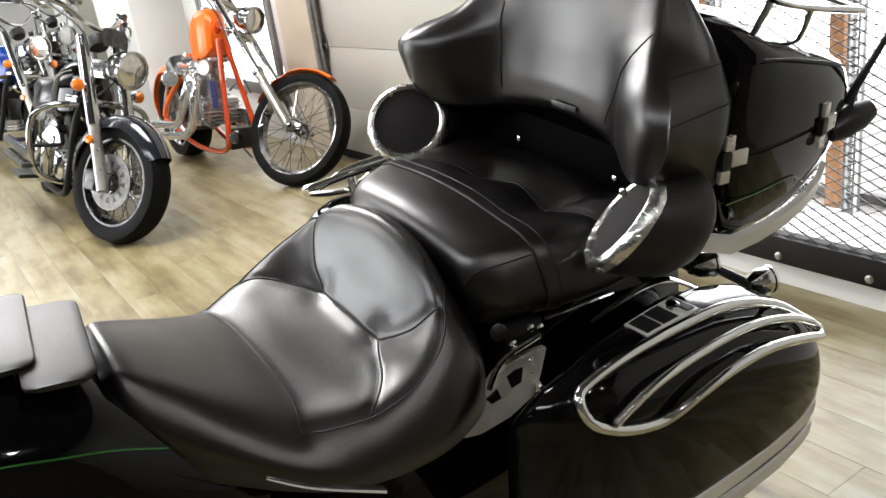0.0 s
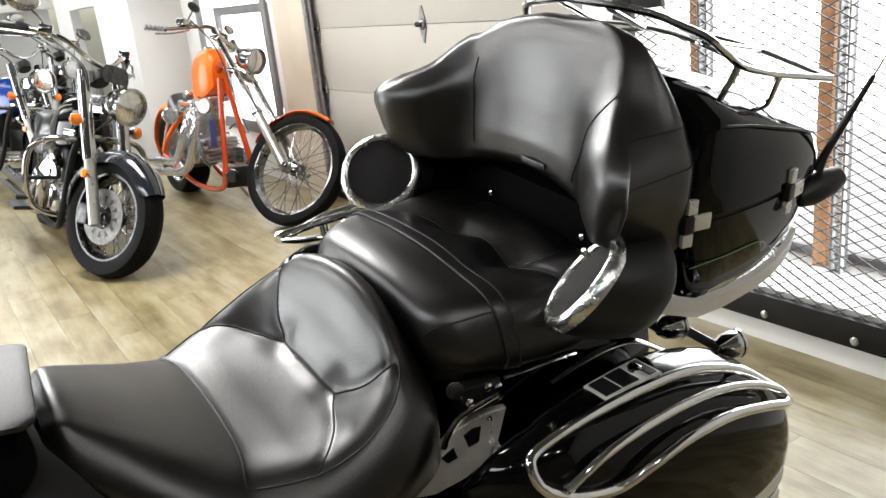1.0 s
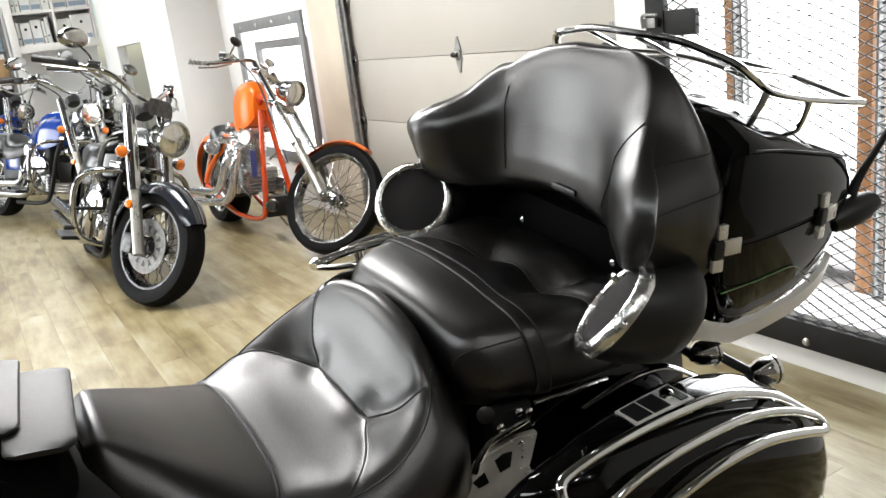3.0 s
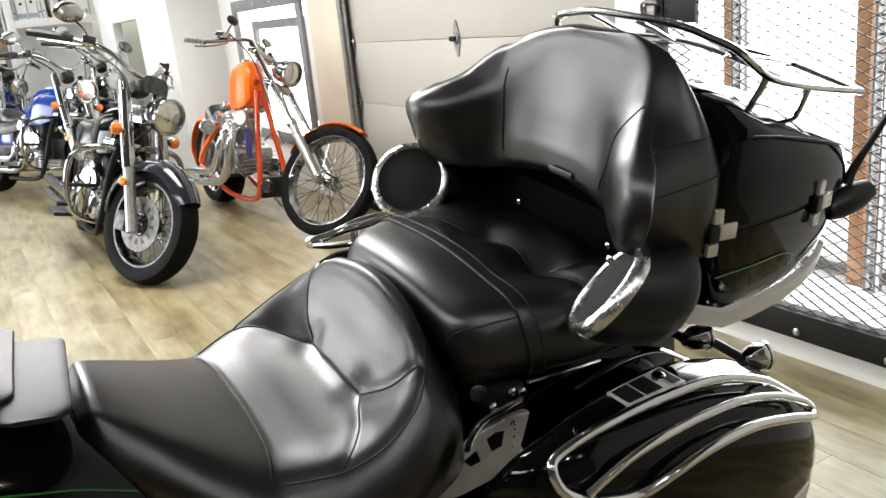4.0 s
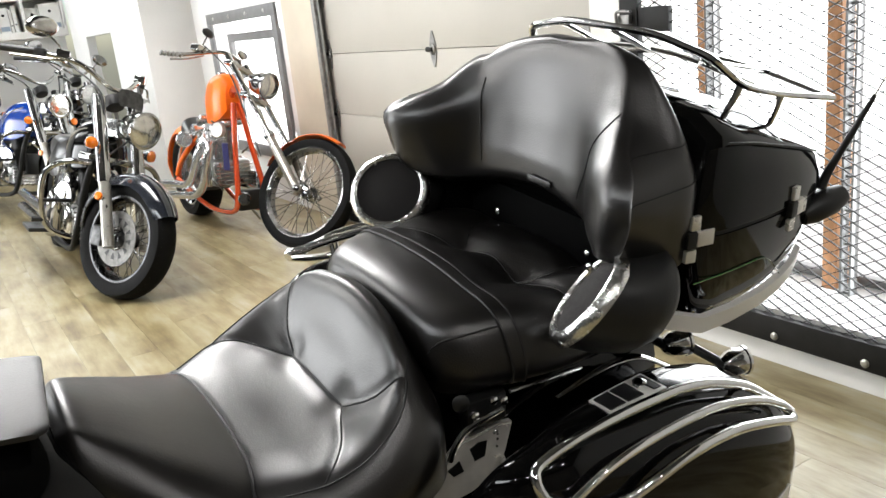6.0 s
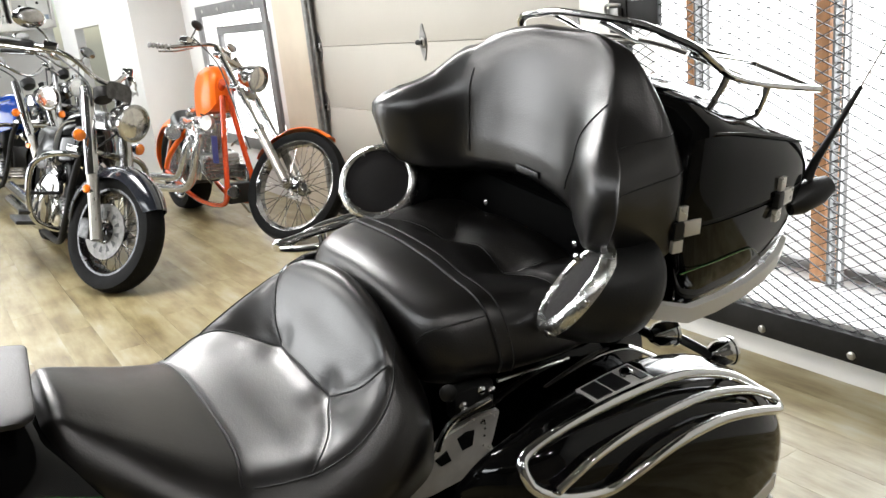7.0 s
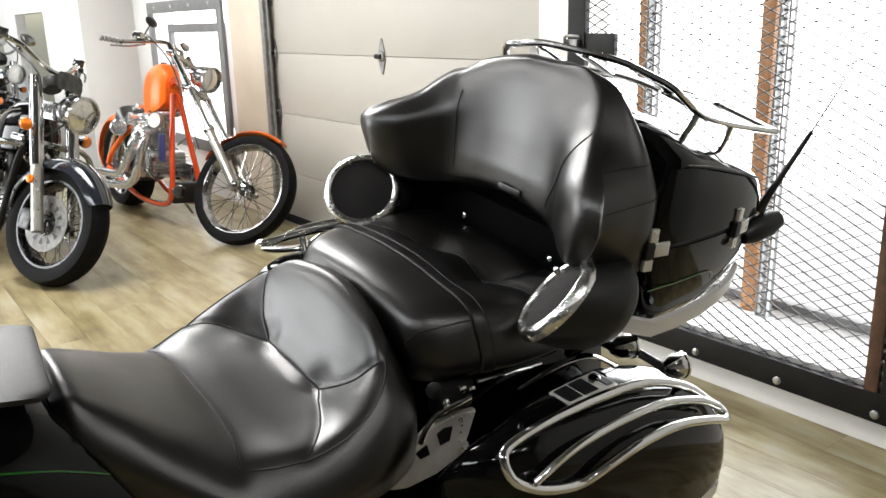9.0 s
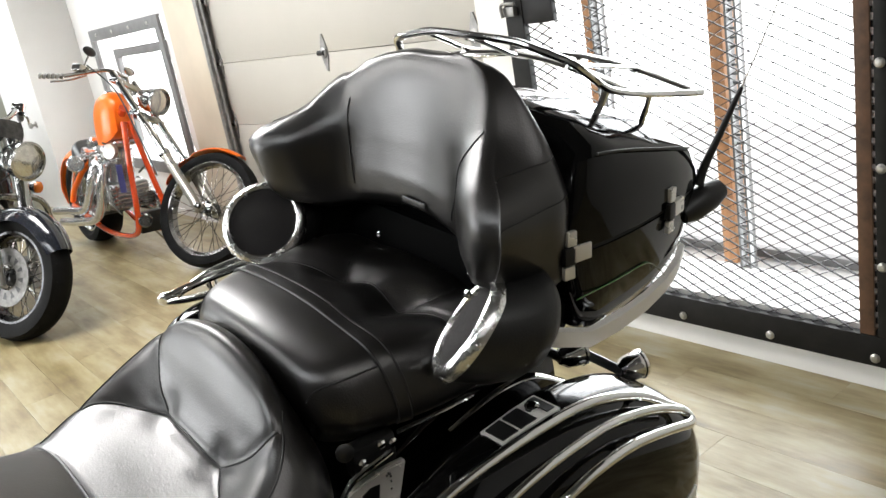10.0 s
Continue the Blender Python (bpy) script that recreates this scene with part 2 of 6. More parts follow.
def tube(pts, r, seg=10, closed=False, n=6, bm=None, flat=1.0, smooth=True):
    """A round bar along a smooth curve; r: one radius, or one for each end."""
    c = spline(pts, n, closed) if smooth else [Vector(q) for q in pts]
    k = len(c)
    rings = []
    up = None
    for i, q in enumerate(c):
        d = (c[(i + 1) % k] - c[i - 1]) if closed else (c[min(i + 1, k - 1)] - c[max(i - 1, 0)])
        d.normalize()
        if up is None:
            up = d.orthogonal().normalized() if abs(d.z) > 0.95 else Vector((0, 0, 1))
        s = d.cross(up).normalized()
        up = s.cross(d).normalized()
        rad = r if not isinstance(r, (tuple, list)) else r[0] + (r[1] - r[0]) * i / (k - 1)
        rings.append([q + s * (math.cos(a) * rad) + up * (math.sin(a) * rad * flat) for a in (2 * math.pi * j / seg for j in range(seg))])
    if closed:
        rings.append(rings[0])
    b = loft(rings, caps=not closed)
    if closed:
        bmesh.ops.remove_doubles(b, verts=b.verts, dist=1e-6)
    return merge(bm, b)


def lathe(profile, seg=28, bm=None, m=None):
    """Turns (radius, height) pairs about z."""
    rings = [[(max(r, 1e-4) * math.cos(2 * math.pi * j / seg), max(r, 1e-4) * math.sin(2 * math.pi * j / seg), h) for j in range(seg)] for r, h in profile]
    shut = profile[0] == profile[-1]
    b = loft(rings, caps=not shut)
    if shut:
        bmesh.ops.remove_doubles(b, verts=b.verts, dist=1e-6)
    return merge(bm, b, m)


def aim(place, direction, up=(0, 0, 1)):
    """A pose at place whose z axis points along direction."""
    z = Vector(direction).normalized()
    u = Vector(up)
    if abs(z.dot(u.normalized())) > 0.98:
        u = Vector((0, 1, 0))
    x = u.cross(z).normalized()
    y = z.cross(x)
    return Matrix((( x.x, y.x, z.x, place[0]), (x.y, y.y, z.y, place[1]), (x.z, y.z, z.z, place[2]), (0, 0, 0, 1)))


def ball(place, rx, ry=None, rz=None, bm=None, seg=16):
    b = bmesh.new()
    bmesh.ops.create_uvsphere(b, u_segments=seg, v_segments=max(6, seg // 2), radius=1)
    return merge(bm, b, Matrix.Translation(place) @ Matrix.Diagonal((rx, ry or rx, rz or rx, 1)))


def ring(place, direction, big, small, seg=36, tseg=10, bm=None):
    b = bmesh.new()
    rings = []
    for i in range(seg):
        a = 2 * math.pi * i / seg
        rings.append([((big + small * math.cos(c)) * math.cos(a), (big + small * math.cos(c)) * math.sin(a), small * math.sin(c)) for c in (2 * math.pi * j / tseg for j in range(tseg))])
    rings.append(rings[0])
    b.free()
    b = loft(rings, caps=False)
    bmesh.ops.remove_doubles(b, verts=b.verts, dist=1e-6)
    return merge(bm, b, aim(place, direction))


def sup(c, p):
    return math.copysign(abs(c) ** p, c)


def mix(table, y):
    """Reads a table of (key, value...) rows along a smooth curve at y."""
    if y <= table[0][0]:
        return table[0][1:]
    if y >= table[-1][0]:
        return table[-1][1:]
    k = next(i for i in range(len(table) - 1) if y <= table[i + 1][0])
    a, b = table[k], table[k + 1]
    h = b[0] - a[0]
    t = (y - a[0]) / h
    out = []
    for c in range(1, len(a)):
        s0 = (b[c] - a[c]) / h
        before = (a[c] - table[k - 1][c]) / (a[0] - table[k - 1][0]) if k else s0
        after = (table[k + 2][c] - b[c]) / (table[k + 2][0] - b[0]) if k + 2 < len(table) else s0
        m0 = 0.5 * (before + s0) if before * s0 > 0 else 0.0
        m1 = 0.5 * (after + s0) if after * s0 > 0 else 0.0
        m0 = max(-3 * abs(s0), min(3 * abs(s0), m0))
        m1 = max(-3 * abs(s0), min(3 * abs(s0), m1))
        out.append((2 * t ** 3 - 3 * t * t + 1) * a[c] + (t ** 3 - 2 * t * t + t) * h * m0 + (3 * t * t - 2 * t ** 3) * b[c] + (t ** 3 - t * t) * h * m1)
    return tuple(out)


# ---- the room ----
WY = 3.02          # inner face of the outer wall
DOOR = (-4.77, -2.10)
WIN = (-1.924, -0.552)
WIN_Z = (0.09, 2.30)
FLOOR_OB = setting("floor", box(-18, 4.2, -4.2, WY + 0.0, -0.1, -0.004), RUST, "yellow-brown wood-look vinyl plank floor")
setting("ceiling", box(-18, 4.2, -4.2, WY + 0.2, 3.3, 3.4), DARKWALL, "dull grey ceiling")
b = box(-5.30, DOOR[0], WY, WY + 0.2, 0, 3.3)
setting("wall_door_left", b, JAMB, "beige painted pier beside the garage door")
setting("wall_lintel", box(DOOR[0], DOOR[1], WY, WY + 0.2, 2.4, 3.3), WALL, "white wall over the garage door")
b = box(DOOR[1], WIN[0], WY - 0.02, WY + 0.2, 0, 3.3)
setting("wall_pier", b, WHITE, "narrow white pier between door and window")
b = box(WIN[0], WIN[1], WY, WY + 0.2, 0, WIN_Z[0] + 0.06)
b = box(WIN[0], WIN[1], WY, WY + 0.2, WIN_Z[1], 3.3, bm=b)
b = box(WIN[1], 4.2, WY, WY + 0.2, 0, 3.3, bm=b)
setting("wall_north", b, WALL, "white painted wall round the barred window")
setting("wall_east", box(4.2, 4.4, -4.2, WY + 0.2, 0, 3.3), TAUPE, "plain taupe painted wall")
# unseen front wall; its wide shop windows are added to light the leather
SHOP = (-13.4, -4.6, 0.45, 3.05)
b = box(-18, SHOP[0], -4.4, -4.2, 0, 3.3)
b = box(SHOP[1], 4.4, -4.4, -4.2, 0, 3.3, bm=b)
b = box(SHOP[0], SHOP[1], -4.4, -4.2, 0, SHOP[2], bm=b)
b = box(SHOP[0], SHOP[1], -4.4, -4.2, SHOP[3], 3.3, bm=b)
setting("wall_south", b, DARKWALL, "plain grey wall with wide shop windows")
shop_window = thing("window_shop", pose(0, 0, 0), "unseen wide shop window with grey frame, added as a light source", "window", kind="structure")
for k in range(7):
    x = SHOP[0] + (SHOP[1] - SHOP[0]) * k / 6
    part("mullion", box(x - 0.03, x + 0.03, -4.32, -4.23, SHOP[2], SHOP[3], 0.004), GREYSTEEL, shop_window)
for z in (SHOP[2] + 0.03, SHOP[3] - 0.03):
    part("window_frame", box(SHOP[0] + 0.03, SHOP[1] - 0.03, -4.32, -4.24, z - 0.03, z + 0.03, 0.004), GREYSTEEL, shop_window)
# glowing sheet added outside the unseen shop window
setting("backdrop_street", box(SHOP[0] - 0.6, SHOP[1] + 0.6, -4.9, -4.88, -0.2, 3.4), OUTSIDE, "glowing sheet behind the added shop window")
setting("wall_west", box(-18.2, -18, -4.4, WY + 0.2, 0, 3.3), WALL, "plain white far wall")
# wall left of the pier, with the second barred window
W2 = (-6.985, -5.38, 0.35, 1.515)
b = box(-7.45, W2[0], WY, WY + 0.2, 0, 3.3)
b = box(W2[1], -5.30, WY, WY + 0.2, 0, 3.3, bm=b)
b = box(W2[0], W2[1], WY, WY + 0.2, 0, W2[2], bm=b)
b = box(W2[0], W2[1], WY, WY + 0.2, W2[3], 3.3, bm=b)
setting("wall_north_west", b, WALL, "white wall with a small barred window")
setting("wall_store_end", box(-7.55, -7.45, 2.55, WY + 0.2, 0, 3.3), WALL, "white end of the partition")
b = box(-8.85, -7.552, 2.55, 2.65, 0, 3.3)
b = box(-10.25, -8.85, 2.55, 2.65, 1.49, 3.3, bm=b)
b = box(-11.2, -10.25, 2.55, 2.65, 0, 3.3, bm=b)
setting("wall_store", b, WALL, "white partition with a low opening")
setting("wall_store_back", box(-11.2, -7.552, 3.4, 3.5, 0, 3.3), WALL, "white wall behind the partition")

# outdoors, far too bright to see
setting("backdrop_outdoors", box(-12, 6, 6.0, 6.1, -1, 5), OUTSIDE, "overexposed white outdoors")
setting("ground_outdoors", box(-12, 6, WY + 0.2, 6.0, -0.2, 0.10), CONCRETE, "pale concrete ground outside")


def overhead_door():
    d = thing("garage_door", pose(0, 0, 0), "cream sectional garage door with galvanised hinges, closed", "garage door")
    joint = [0.0, 0.34, 0.735, 1.128, 1.52, 1.91, 2.42]
    for z0, z1 in zip(joint, joint[1:]):
        part("panel", box(DOOR[0] + 0.02, DOOR[1] + 0.06, WY + 0.05, WY + 0.10, z0 + 0.0015, z1 - 0.0015, 0.003), CREAM, d)
    part("backing", box(DOOR[0] + 0.02, DOOR[1] + 0.06, WY + 0.097, WY + 0.13, 0, 2.45), CREAM, d)
    for z in joint[1:6]:
        for x in (-4.70, -3.40, -2.2):
            b = lathe([(0.0, 0), (0.03, 0), (0.03, 0.012), (0.012, 0.024), (0, 0.024)], 12, m=aim((x, WY + 0.05, z), (0, -1, 0)))
            for s in (1, -1):
                b = loft([[(x + w, WY + 0.05 - t, z + s * h) for w, t in ((-q, 0), (q, 0), (q, 0.006), (-q, 0.006))] for q, h in ((0.035, 0.012), (0.022, 0.05), (0.006, 0.095))], bm=b)
            hinge = part("hinge", b, HINGE, d, "galvanised strap hinge")
            part("roller", lathe([(0.0, -0.03), (0.014, -0.03), (0.014, 0.028), (0.008, 0.03), (0, 0.03)], 12, m=aim((x - 0.012, WY + 0.035, z), (1, 0, 0))), IRON, hinge, "dark hinge roller")
    part("bottom_seal", box(DOOR[0] + 0.09, DOOR[1] + 0.06, WY + 0.012, WY + 0.048, 0.0, 0.045, 0.008), RUBBER, d, "black rubber seal along the foot")
    b = box(DOOR[0], DOOR[0] + 0.05, WY - 0.012, WY + 0.045, 0, 2.5, 0.004)
    b = box(DOOR[0] + 0.05, DOOR[0] + 0.085, WY + 0.008, WY + 0.012, 0, 2.5, bm=b)
    part("track", b, HINGE, d, "galvanised vertical track")


overhead_door()


def diamond_mesh(x0, x1, z0, z1, y, w=0.074, h=0.036, r=0.0011):
    """Expanded metal: two families of slanting strands, clipped to the rectangle."""
    b = bmesh.new()
    slope = h / w

    def strand(p, q, off):
        d = Vector((q[0] - p[0], 0, q[1] - p[1])).normalized()
        s = Vector((-d.z, 0, d.x)) * r
        t = Vector((0, 0.0035, 0))
        vs = [b.verts.new(Vector((c[0], y + off, c[1])) + e) for c in (p, q) for e in (s - t, s + t, -s + t, -s - t)]
        for i in range(4):
            j = (i + 1) % 4
            b.faces.new((vs[i], vs[j], vs[4 + j], vs[4 + i]))
    for sgn in (1, -1):
        c = z0 - slope * (x1 - x0)
        while c < z1 + slope * (x1 - x0):
            pts = []
            za, zb = c, c + sgn * slope * (x1 - x0)
            xa, xb = x0, x1
            if sgn > 0:
                if za < z0:
                    xa, za = x0 + (z0 - c) / slope, z0
                if zb > z1:
                    xb, zb = x0 + (z1 - c) / slope, z1
            else:
                if za > z1:
                    xa, za = x0 + (c - z1) / slope, z1
                if zb < z0:
                    xb, zb = x0 + (c - z0) / slope, z0
            if xb - xa > 0.01 and z0 <= za <= z1 + 1e-6 and z0 - 1e-6 <= zb <= z1 + 1e-6:
                strand((xa, za), (xb, zb), 0.0)
            c += h
    return b


def barred_window():
    d = thing("window_guard", pose(0, 0, 0), "black steel frame with diamond mesh bolted over the window", "window guard")
    x0, x1 = WIN
    z0, z1 = WIN_Z
    f = 0.095
    y0, y1 = WY - 0.035, WY - 0.004
    part("bottom_rail", box(x0, x1, y0, y1, z0, z0 + f, 0.003), IRON, d)
    part("top_rail", box(x0, x1, y0, y1, z1 - f, z1, 0.003), IRON, d)
    part("side_rail", box(x1 - 0.034, x1, y0 + 0.002, y1, z0 + f, z1 - f, 0.003), IRON, d)
    part("side_rail", box(x0, x0 + 0.09, y0 + 0.002, y1, z0 + f, z1 - f, 0.003), IRON, d)
    part("lock_plate", box(x0 + 0.09, x0 + 0.237, y0 + 0.006, y1, 1.155, 1.246, 0.003), IRON, d, "black lock plate")
    part("inner_bar", box(x1 - 0.086, x1 - 0.044, y0 + 0.004, y1 + 0.02, z0 + f, z1 - f, 0.003), RUST, d, "rusty brown upright bar")
    edge = mesh_of(box(x1 - 0.044, x1 - 0.034, y0 + 0.012, y1 - 0.004, z0 + f, z0 + f + 0.016), "mesh_edge", IRON, False)
    for k in range(56):
        share("mesh_edge", edge, d, Matrix.Translation((0, 0, 0.036 * k)))
    part("mesh", diamond_mesh(x0 + 0.09, x1 - 0.086, z0 + f, z1 - f, WY - 0.016), IRON, d, "black expanded metal mesh", False)
    for i in range(5):
        part("bolt", lathe([(0.014, 0), (0.014, 0.004), (0.009, 0.009), (0, 0.010)], 12, m=aim((-0.593 - 0.325 * i, y0, 0.117), (0, -1, 0))), STEEL, d, "round steel bolt head")
    for i in range(7):
        part("bolt", lathe([(0.014, 0), (0.014, 0.004), (0.009, 0.009), (0, 0.010)], 12, m=aim((x1 - 0.017, y0, 0.40 + 0.28 * i), (0, -1, 0))), STEEL, d, "round steel bolt head")
    part("latch", tube([(x0 + 0.02, y0 - 0.03, 1.19), (x0 + 0.02, y0 - 0.03, 1.235), (x0 + 0.09, y0 - 0.03, 1.235)], 0.006, bm=box(x0 + 0.01, x0 + 0.07, y0 - 0.02, y0, 1.19, 1.225, 0.003)), HINGE, d, "steel hasp")


barred_window()
# behind the mesh: sill, timber posts
setting("window_sill", box(WIN[0], WIN[1], WY + 0.0, WY + 0.42, 0.15, 0.20), CONCRETE, "pale grey window ledge")
rail = thing("window_rail", pose(-1.24, WY + 0.40, 0.2), "grey metal rail at the far edge of the ledge", "rail")
part("rail", box(-0.66, 0.66, -0.02, 0.02, 0, 0.035, 0.003), GREYSTEEL, rail)
for px, w, mat in ((-1.258, 0.054, WOOD), (-1.82, 0.035, WOOD)):
    t = thing("timber_post", pose(px, WY + 0.33, 0.2), "orange-brown timber post behind the mesh", "post")
    part("post", box(-w / 2, w / 2, -0.04, 0.04, 0, 2.1, 0.004), mat, t)
for px in (-1.178, -1.752):
    t = thing("steel_upright", pose(px, WY + 0.28, 0.2), "dark perforated steel upright behind the mesh", "post")
    b = box(-0.022, -0.014, -0.02, 0.02, 0, 2.1)
    b = box(0.014, 0.022, -0.02, 0.02, 0, 2.1, bm=b)
    for k in range(70):
        b = box(-0.014, 0.014, -0.004, 0.004, 0.03 * k, 0.03 * k + 0.008, bm=b)
    part("upright", b, GREYSTEEL, t, smooth=False)


setting("backdrop_small_window", box(-7.44, -5.3, WY + 0.32, WY + 0.34, 0.1, 1.9), OUTSIDE, "overexposed white outdoors")


def small_window():
    d = thing("window_frame", pose(0, 0, 0), "grey bolted steel window frame with a white inner frame", "window")
    x0, x1, z0, z1 = W2
    for k, (a, c, e, g) in enumerate(((x0, x1, z1 - 0.09, z1), (x0, x1, z0, z0 + 0.09), (x0, x0 + 0.09, z0 + 0.09, z1 - 0.09), (x1 - 0.09, x1, z0 + 0.09, z1 - 0.09))):
        part("frame_bar", box(a, c, WY - 0.03, WY - 0.003, e, g, 0.003), GREYSTEEL, d)
    for k, (a, c, e, g) in enumerate(((x0 + 0.16, x1 - 0.16, z1 - 0.25, z1 - 0.18), (x0 + 0.16, x0 + 0.22, z0 + 0.2, z1 - 0.25), (x1 - 0.22, x1 - 0.16, z0 + 0.2, z1 - 0.25))):
        part("inner_bar", box(a, c, WY + 0.08, WY + 0.12, e, g, 0.003), GREYSTEEL, d)
    for i in range(4):
        part("bolt", lathe([(0.014, 0), (0.014, 0.004), (0.008, 0.009), (0, 0.010)], 10, m=aim((x0 + 0.2 + 0.4 * i, WY - 0.03, z1 - 0.045), (0, -1, 0))), STEEL, d)


small_window()


def shelving():
    d = thing("wall_shelves", pose(-11.3, 0, 0), "white wall shelves full of white boxes and binders", "shelf")
    y0, y1 = 1.56, 2.54
    for z in (1.56, 2.02, 2.48, 2.94):
        part("shelf_board", box(-0.36, 0.0, y0, y1, z, z + (0.09 if z < 1.6 else 0.035), 0.003), WHITE, d)
    for y in (y0 - 0.05, 2.05, y1 - 0.03):
        part("upright", box(-0.36, 0.012, y, y + (0.09 if y < y0 else 0.03), 0 if y < y0 else 1.65, 3.2, 0.003), WHITE, d)
    part("back", box(-0.39, -0.362, y0, y1, 0, 3.2), WALL, d)
    rnd = random.Random(4)
    for z in (1.65, 2.055, 2.515):
        for a, e in ((y0 + 0.05, 2.04), (2.09, y1 - 0.04)):
            y = a
            while y < e - 0.06:
                w = rnd.choice((0.035, 0.04, 0.05, 0.12, 0.26) if y < 2.0 else (0.10, 0.16, 0.28))
                if y + w > e:
                    w = e - y
                h = rnd.uniform(0.26, 0.33)
                f = thing("box_file", pose(-11.3 - 0.16 - rnd.uniform(0, 0.03), y + w / 2, z), "white cardboard box file on a white shelf", "box file", "box files on the shelves")
                part("body", box(-0.13, 0.13, -w / 2 + 0.002, w / 2 - 0.002, 0, h, 0.003), CARD, f)
                if w > 0.09:
                    part("label", box(0.13, 0.1325, -w * 0.42, w * 0.42, 0.02, 0.075), BLUEGREY, f, "blue-grey printed label")
                    part("hand_hole", lathe([(0.0, 0.0015), (0.018, 0.0015), (0.018, 0.0)], 12, m=aim((0.13, 0, h * 0.7), (1, 0, 0))), IRON, f)
                else:
                    part("label", lathe([(0.0, 0.0015), (0.010, 0.0015), (0.010, 0.0)], 10, m=aim((0.13, 0, h * 0.3), (1, 0, 0))), IRON, f, "dark finger hole")
                y += w + 0.004
    rack = thing("storage_rack", pose(-11.6, 1.15, 0), "grey storage rack beside the white shelves", "rack")
    for z in (0.85, 1.30, 1.62, 1.98):
        part("rack_board", box(-0.2, 0.2, -0.32, 0.32, z - 0.03, z, 0.003), GREYSTEEL, rack)
    for x in (-0.18, 0.18):
        for y in (-0.30, 0.30):
            part("rack_post", box(x - 0.02, x + 0.02, y - 0.02, y + 0.02, 0, 2.1), GREYSTEEL, rack)
    for z, h, mat, label in ((0.85, 0.3, IRON, "black plastic box on a rack"), (1.30, 0.22, BROWNCARD, "brown cardboard box on a rack"), (1.62, 0.2, BLUEGREY, "blue-grey box on a rack"), (1.98, 0.25, IRON, "dark box on top of a rack")):
        f = thing("storage_box", pose(-11.6, 1.15, z), label, "box")
        part("body", box(-0.17, 0.17, -0.27, 0.27, 0, h, 0.004), mat, f)
    f = thing("cardboard_box", pose(-9.6, 3.0, 0.7), "brown cardboard box behind the low opening", "box")
    part("body", box(-0.2, 0.2, -0.2, 0.2, 0, 0.35, 0.004), BROWNCARD, f)
    f = thing("storage_table", pose(-9.8, 3.0, 0), "white table behind the low opening", "table")
    part("top", box(-0.7, 0.7, -0.3, 0.3, 0.66, 0.7, 0.004), WHITE, f)
    for sx in (-0.65, 0.65):
        for sy in (-0.26, 0.26):
            part("leg", box(sx - 0.02, sx + 0.02, sy - 0.02, sy + 0.02, 0, 0.66), WHITE, f)


shelving()
k = thing("door_knob", pose(-7.75, 2.55, 0.817), "small steel door knob on the white wall", "door knob")
part("knob", lathe([(0.03, 0), (0.03, 0.006), (0.012, 0.012), (0.012, 0.03), (0.026, 0.04), (0.028, 0.055), (0.018, 0.066), (0, 0.068)], 16, m=aim((0, 0, 0), (0, -1, 0))), STEEL, k)
# unseen fixtures that go with the added tube lamps
for lx, ly, lw in TUBES:
    t = thing("ceiling_light", pose(lx, ly, 3.2, 0, -15, 0), "unseen white fluorescent ceiling light, added for light", "ceiling light", "ceiling lights")
    part("housing", box(-1.22, 1.22, -0.26, 0.26, -0.07, 0, 0.01), WHITE, t)
    for s in (-0.15, 0.0, 0.15):
        part("tube", tube([(-1.2, s, -0.09), (1.2, s, -0.09)], 0.014, 8, smooth=False), TUBE, t, "lit white tube")
for lx, ly in SPOTS:
    t = thing("ceiling_spot", pose(lx, ly, 3.3), "round white ceiling spotlight", "ceiling spot", "ceiling spots")
    part("trim_ring", lathe([(0.06, -0.035), (0.085, -0.035), (0.09, -0.02), (0.09, 0), (0.06, 0), (0.06, -0.035)], 24), WHITE, t)


# ---- the touring motorcycle; its own axes: x to its left, y to its rear, z up; it leans on its side stand ----
BIKE = pose(-0.735, 0, 0, 0, 9, 0)
tourer = thing("touring_motorcycle", BIKE, "black touring motorcycle with leather seats, hard luggage and chrome rails", "motorcycle")

def cushion_point(table, y, ang, n=3.0):
    """A point of a plain rounded body: half width, top and foot read from the table at y."""
    w, zt, zb = mix(table, y)
    return Vector((w * sup(math.cos(ang), 2 / n), y, zb + (zt - zb) * abs(math.sin(ang)) ** (2 / n)))


def cushion(table, ny, na, n=3.0):
    y0, y1 = table[0][0], table[-1][0]
    rings = []
    for i in range(ny):
        y = y0 + (y1 - y0) * i / (ny - 1)
        r = [cushion_point(table, y, math.pi * j / na, n) for j in range(na + 1)]
        zb = mix(table, y)[2]
        r += [Vector((q.x * 0.96, y, zb - 0.03)) for q in (r[-1], r[0])]
        rings.append(r)
    return loft(rings)


def through_points(p, t):
    """Catmull-Rom curve through the points p at the parameter t."""
    k = max(0, min(len(p) - 2, int(math.floor(t))))
    f = t - k
    b, c = p[k], p[k + 1]
    a = p[k - 1] if k else 2 * b - c
    d = p[k + 2] if k + 2 < len(p) else 2 * c - b
    return 0.5 * (2 * b + (c - a) * f + (2 * a - 5 * b + 4 * c - d) * f * f + (3 * b - a - 3 * c + d) * f ** 3)


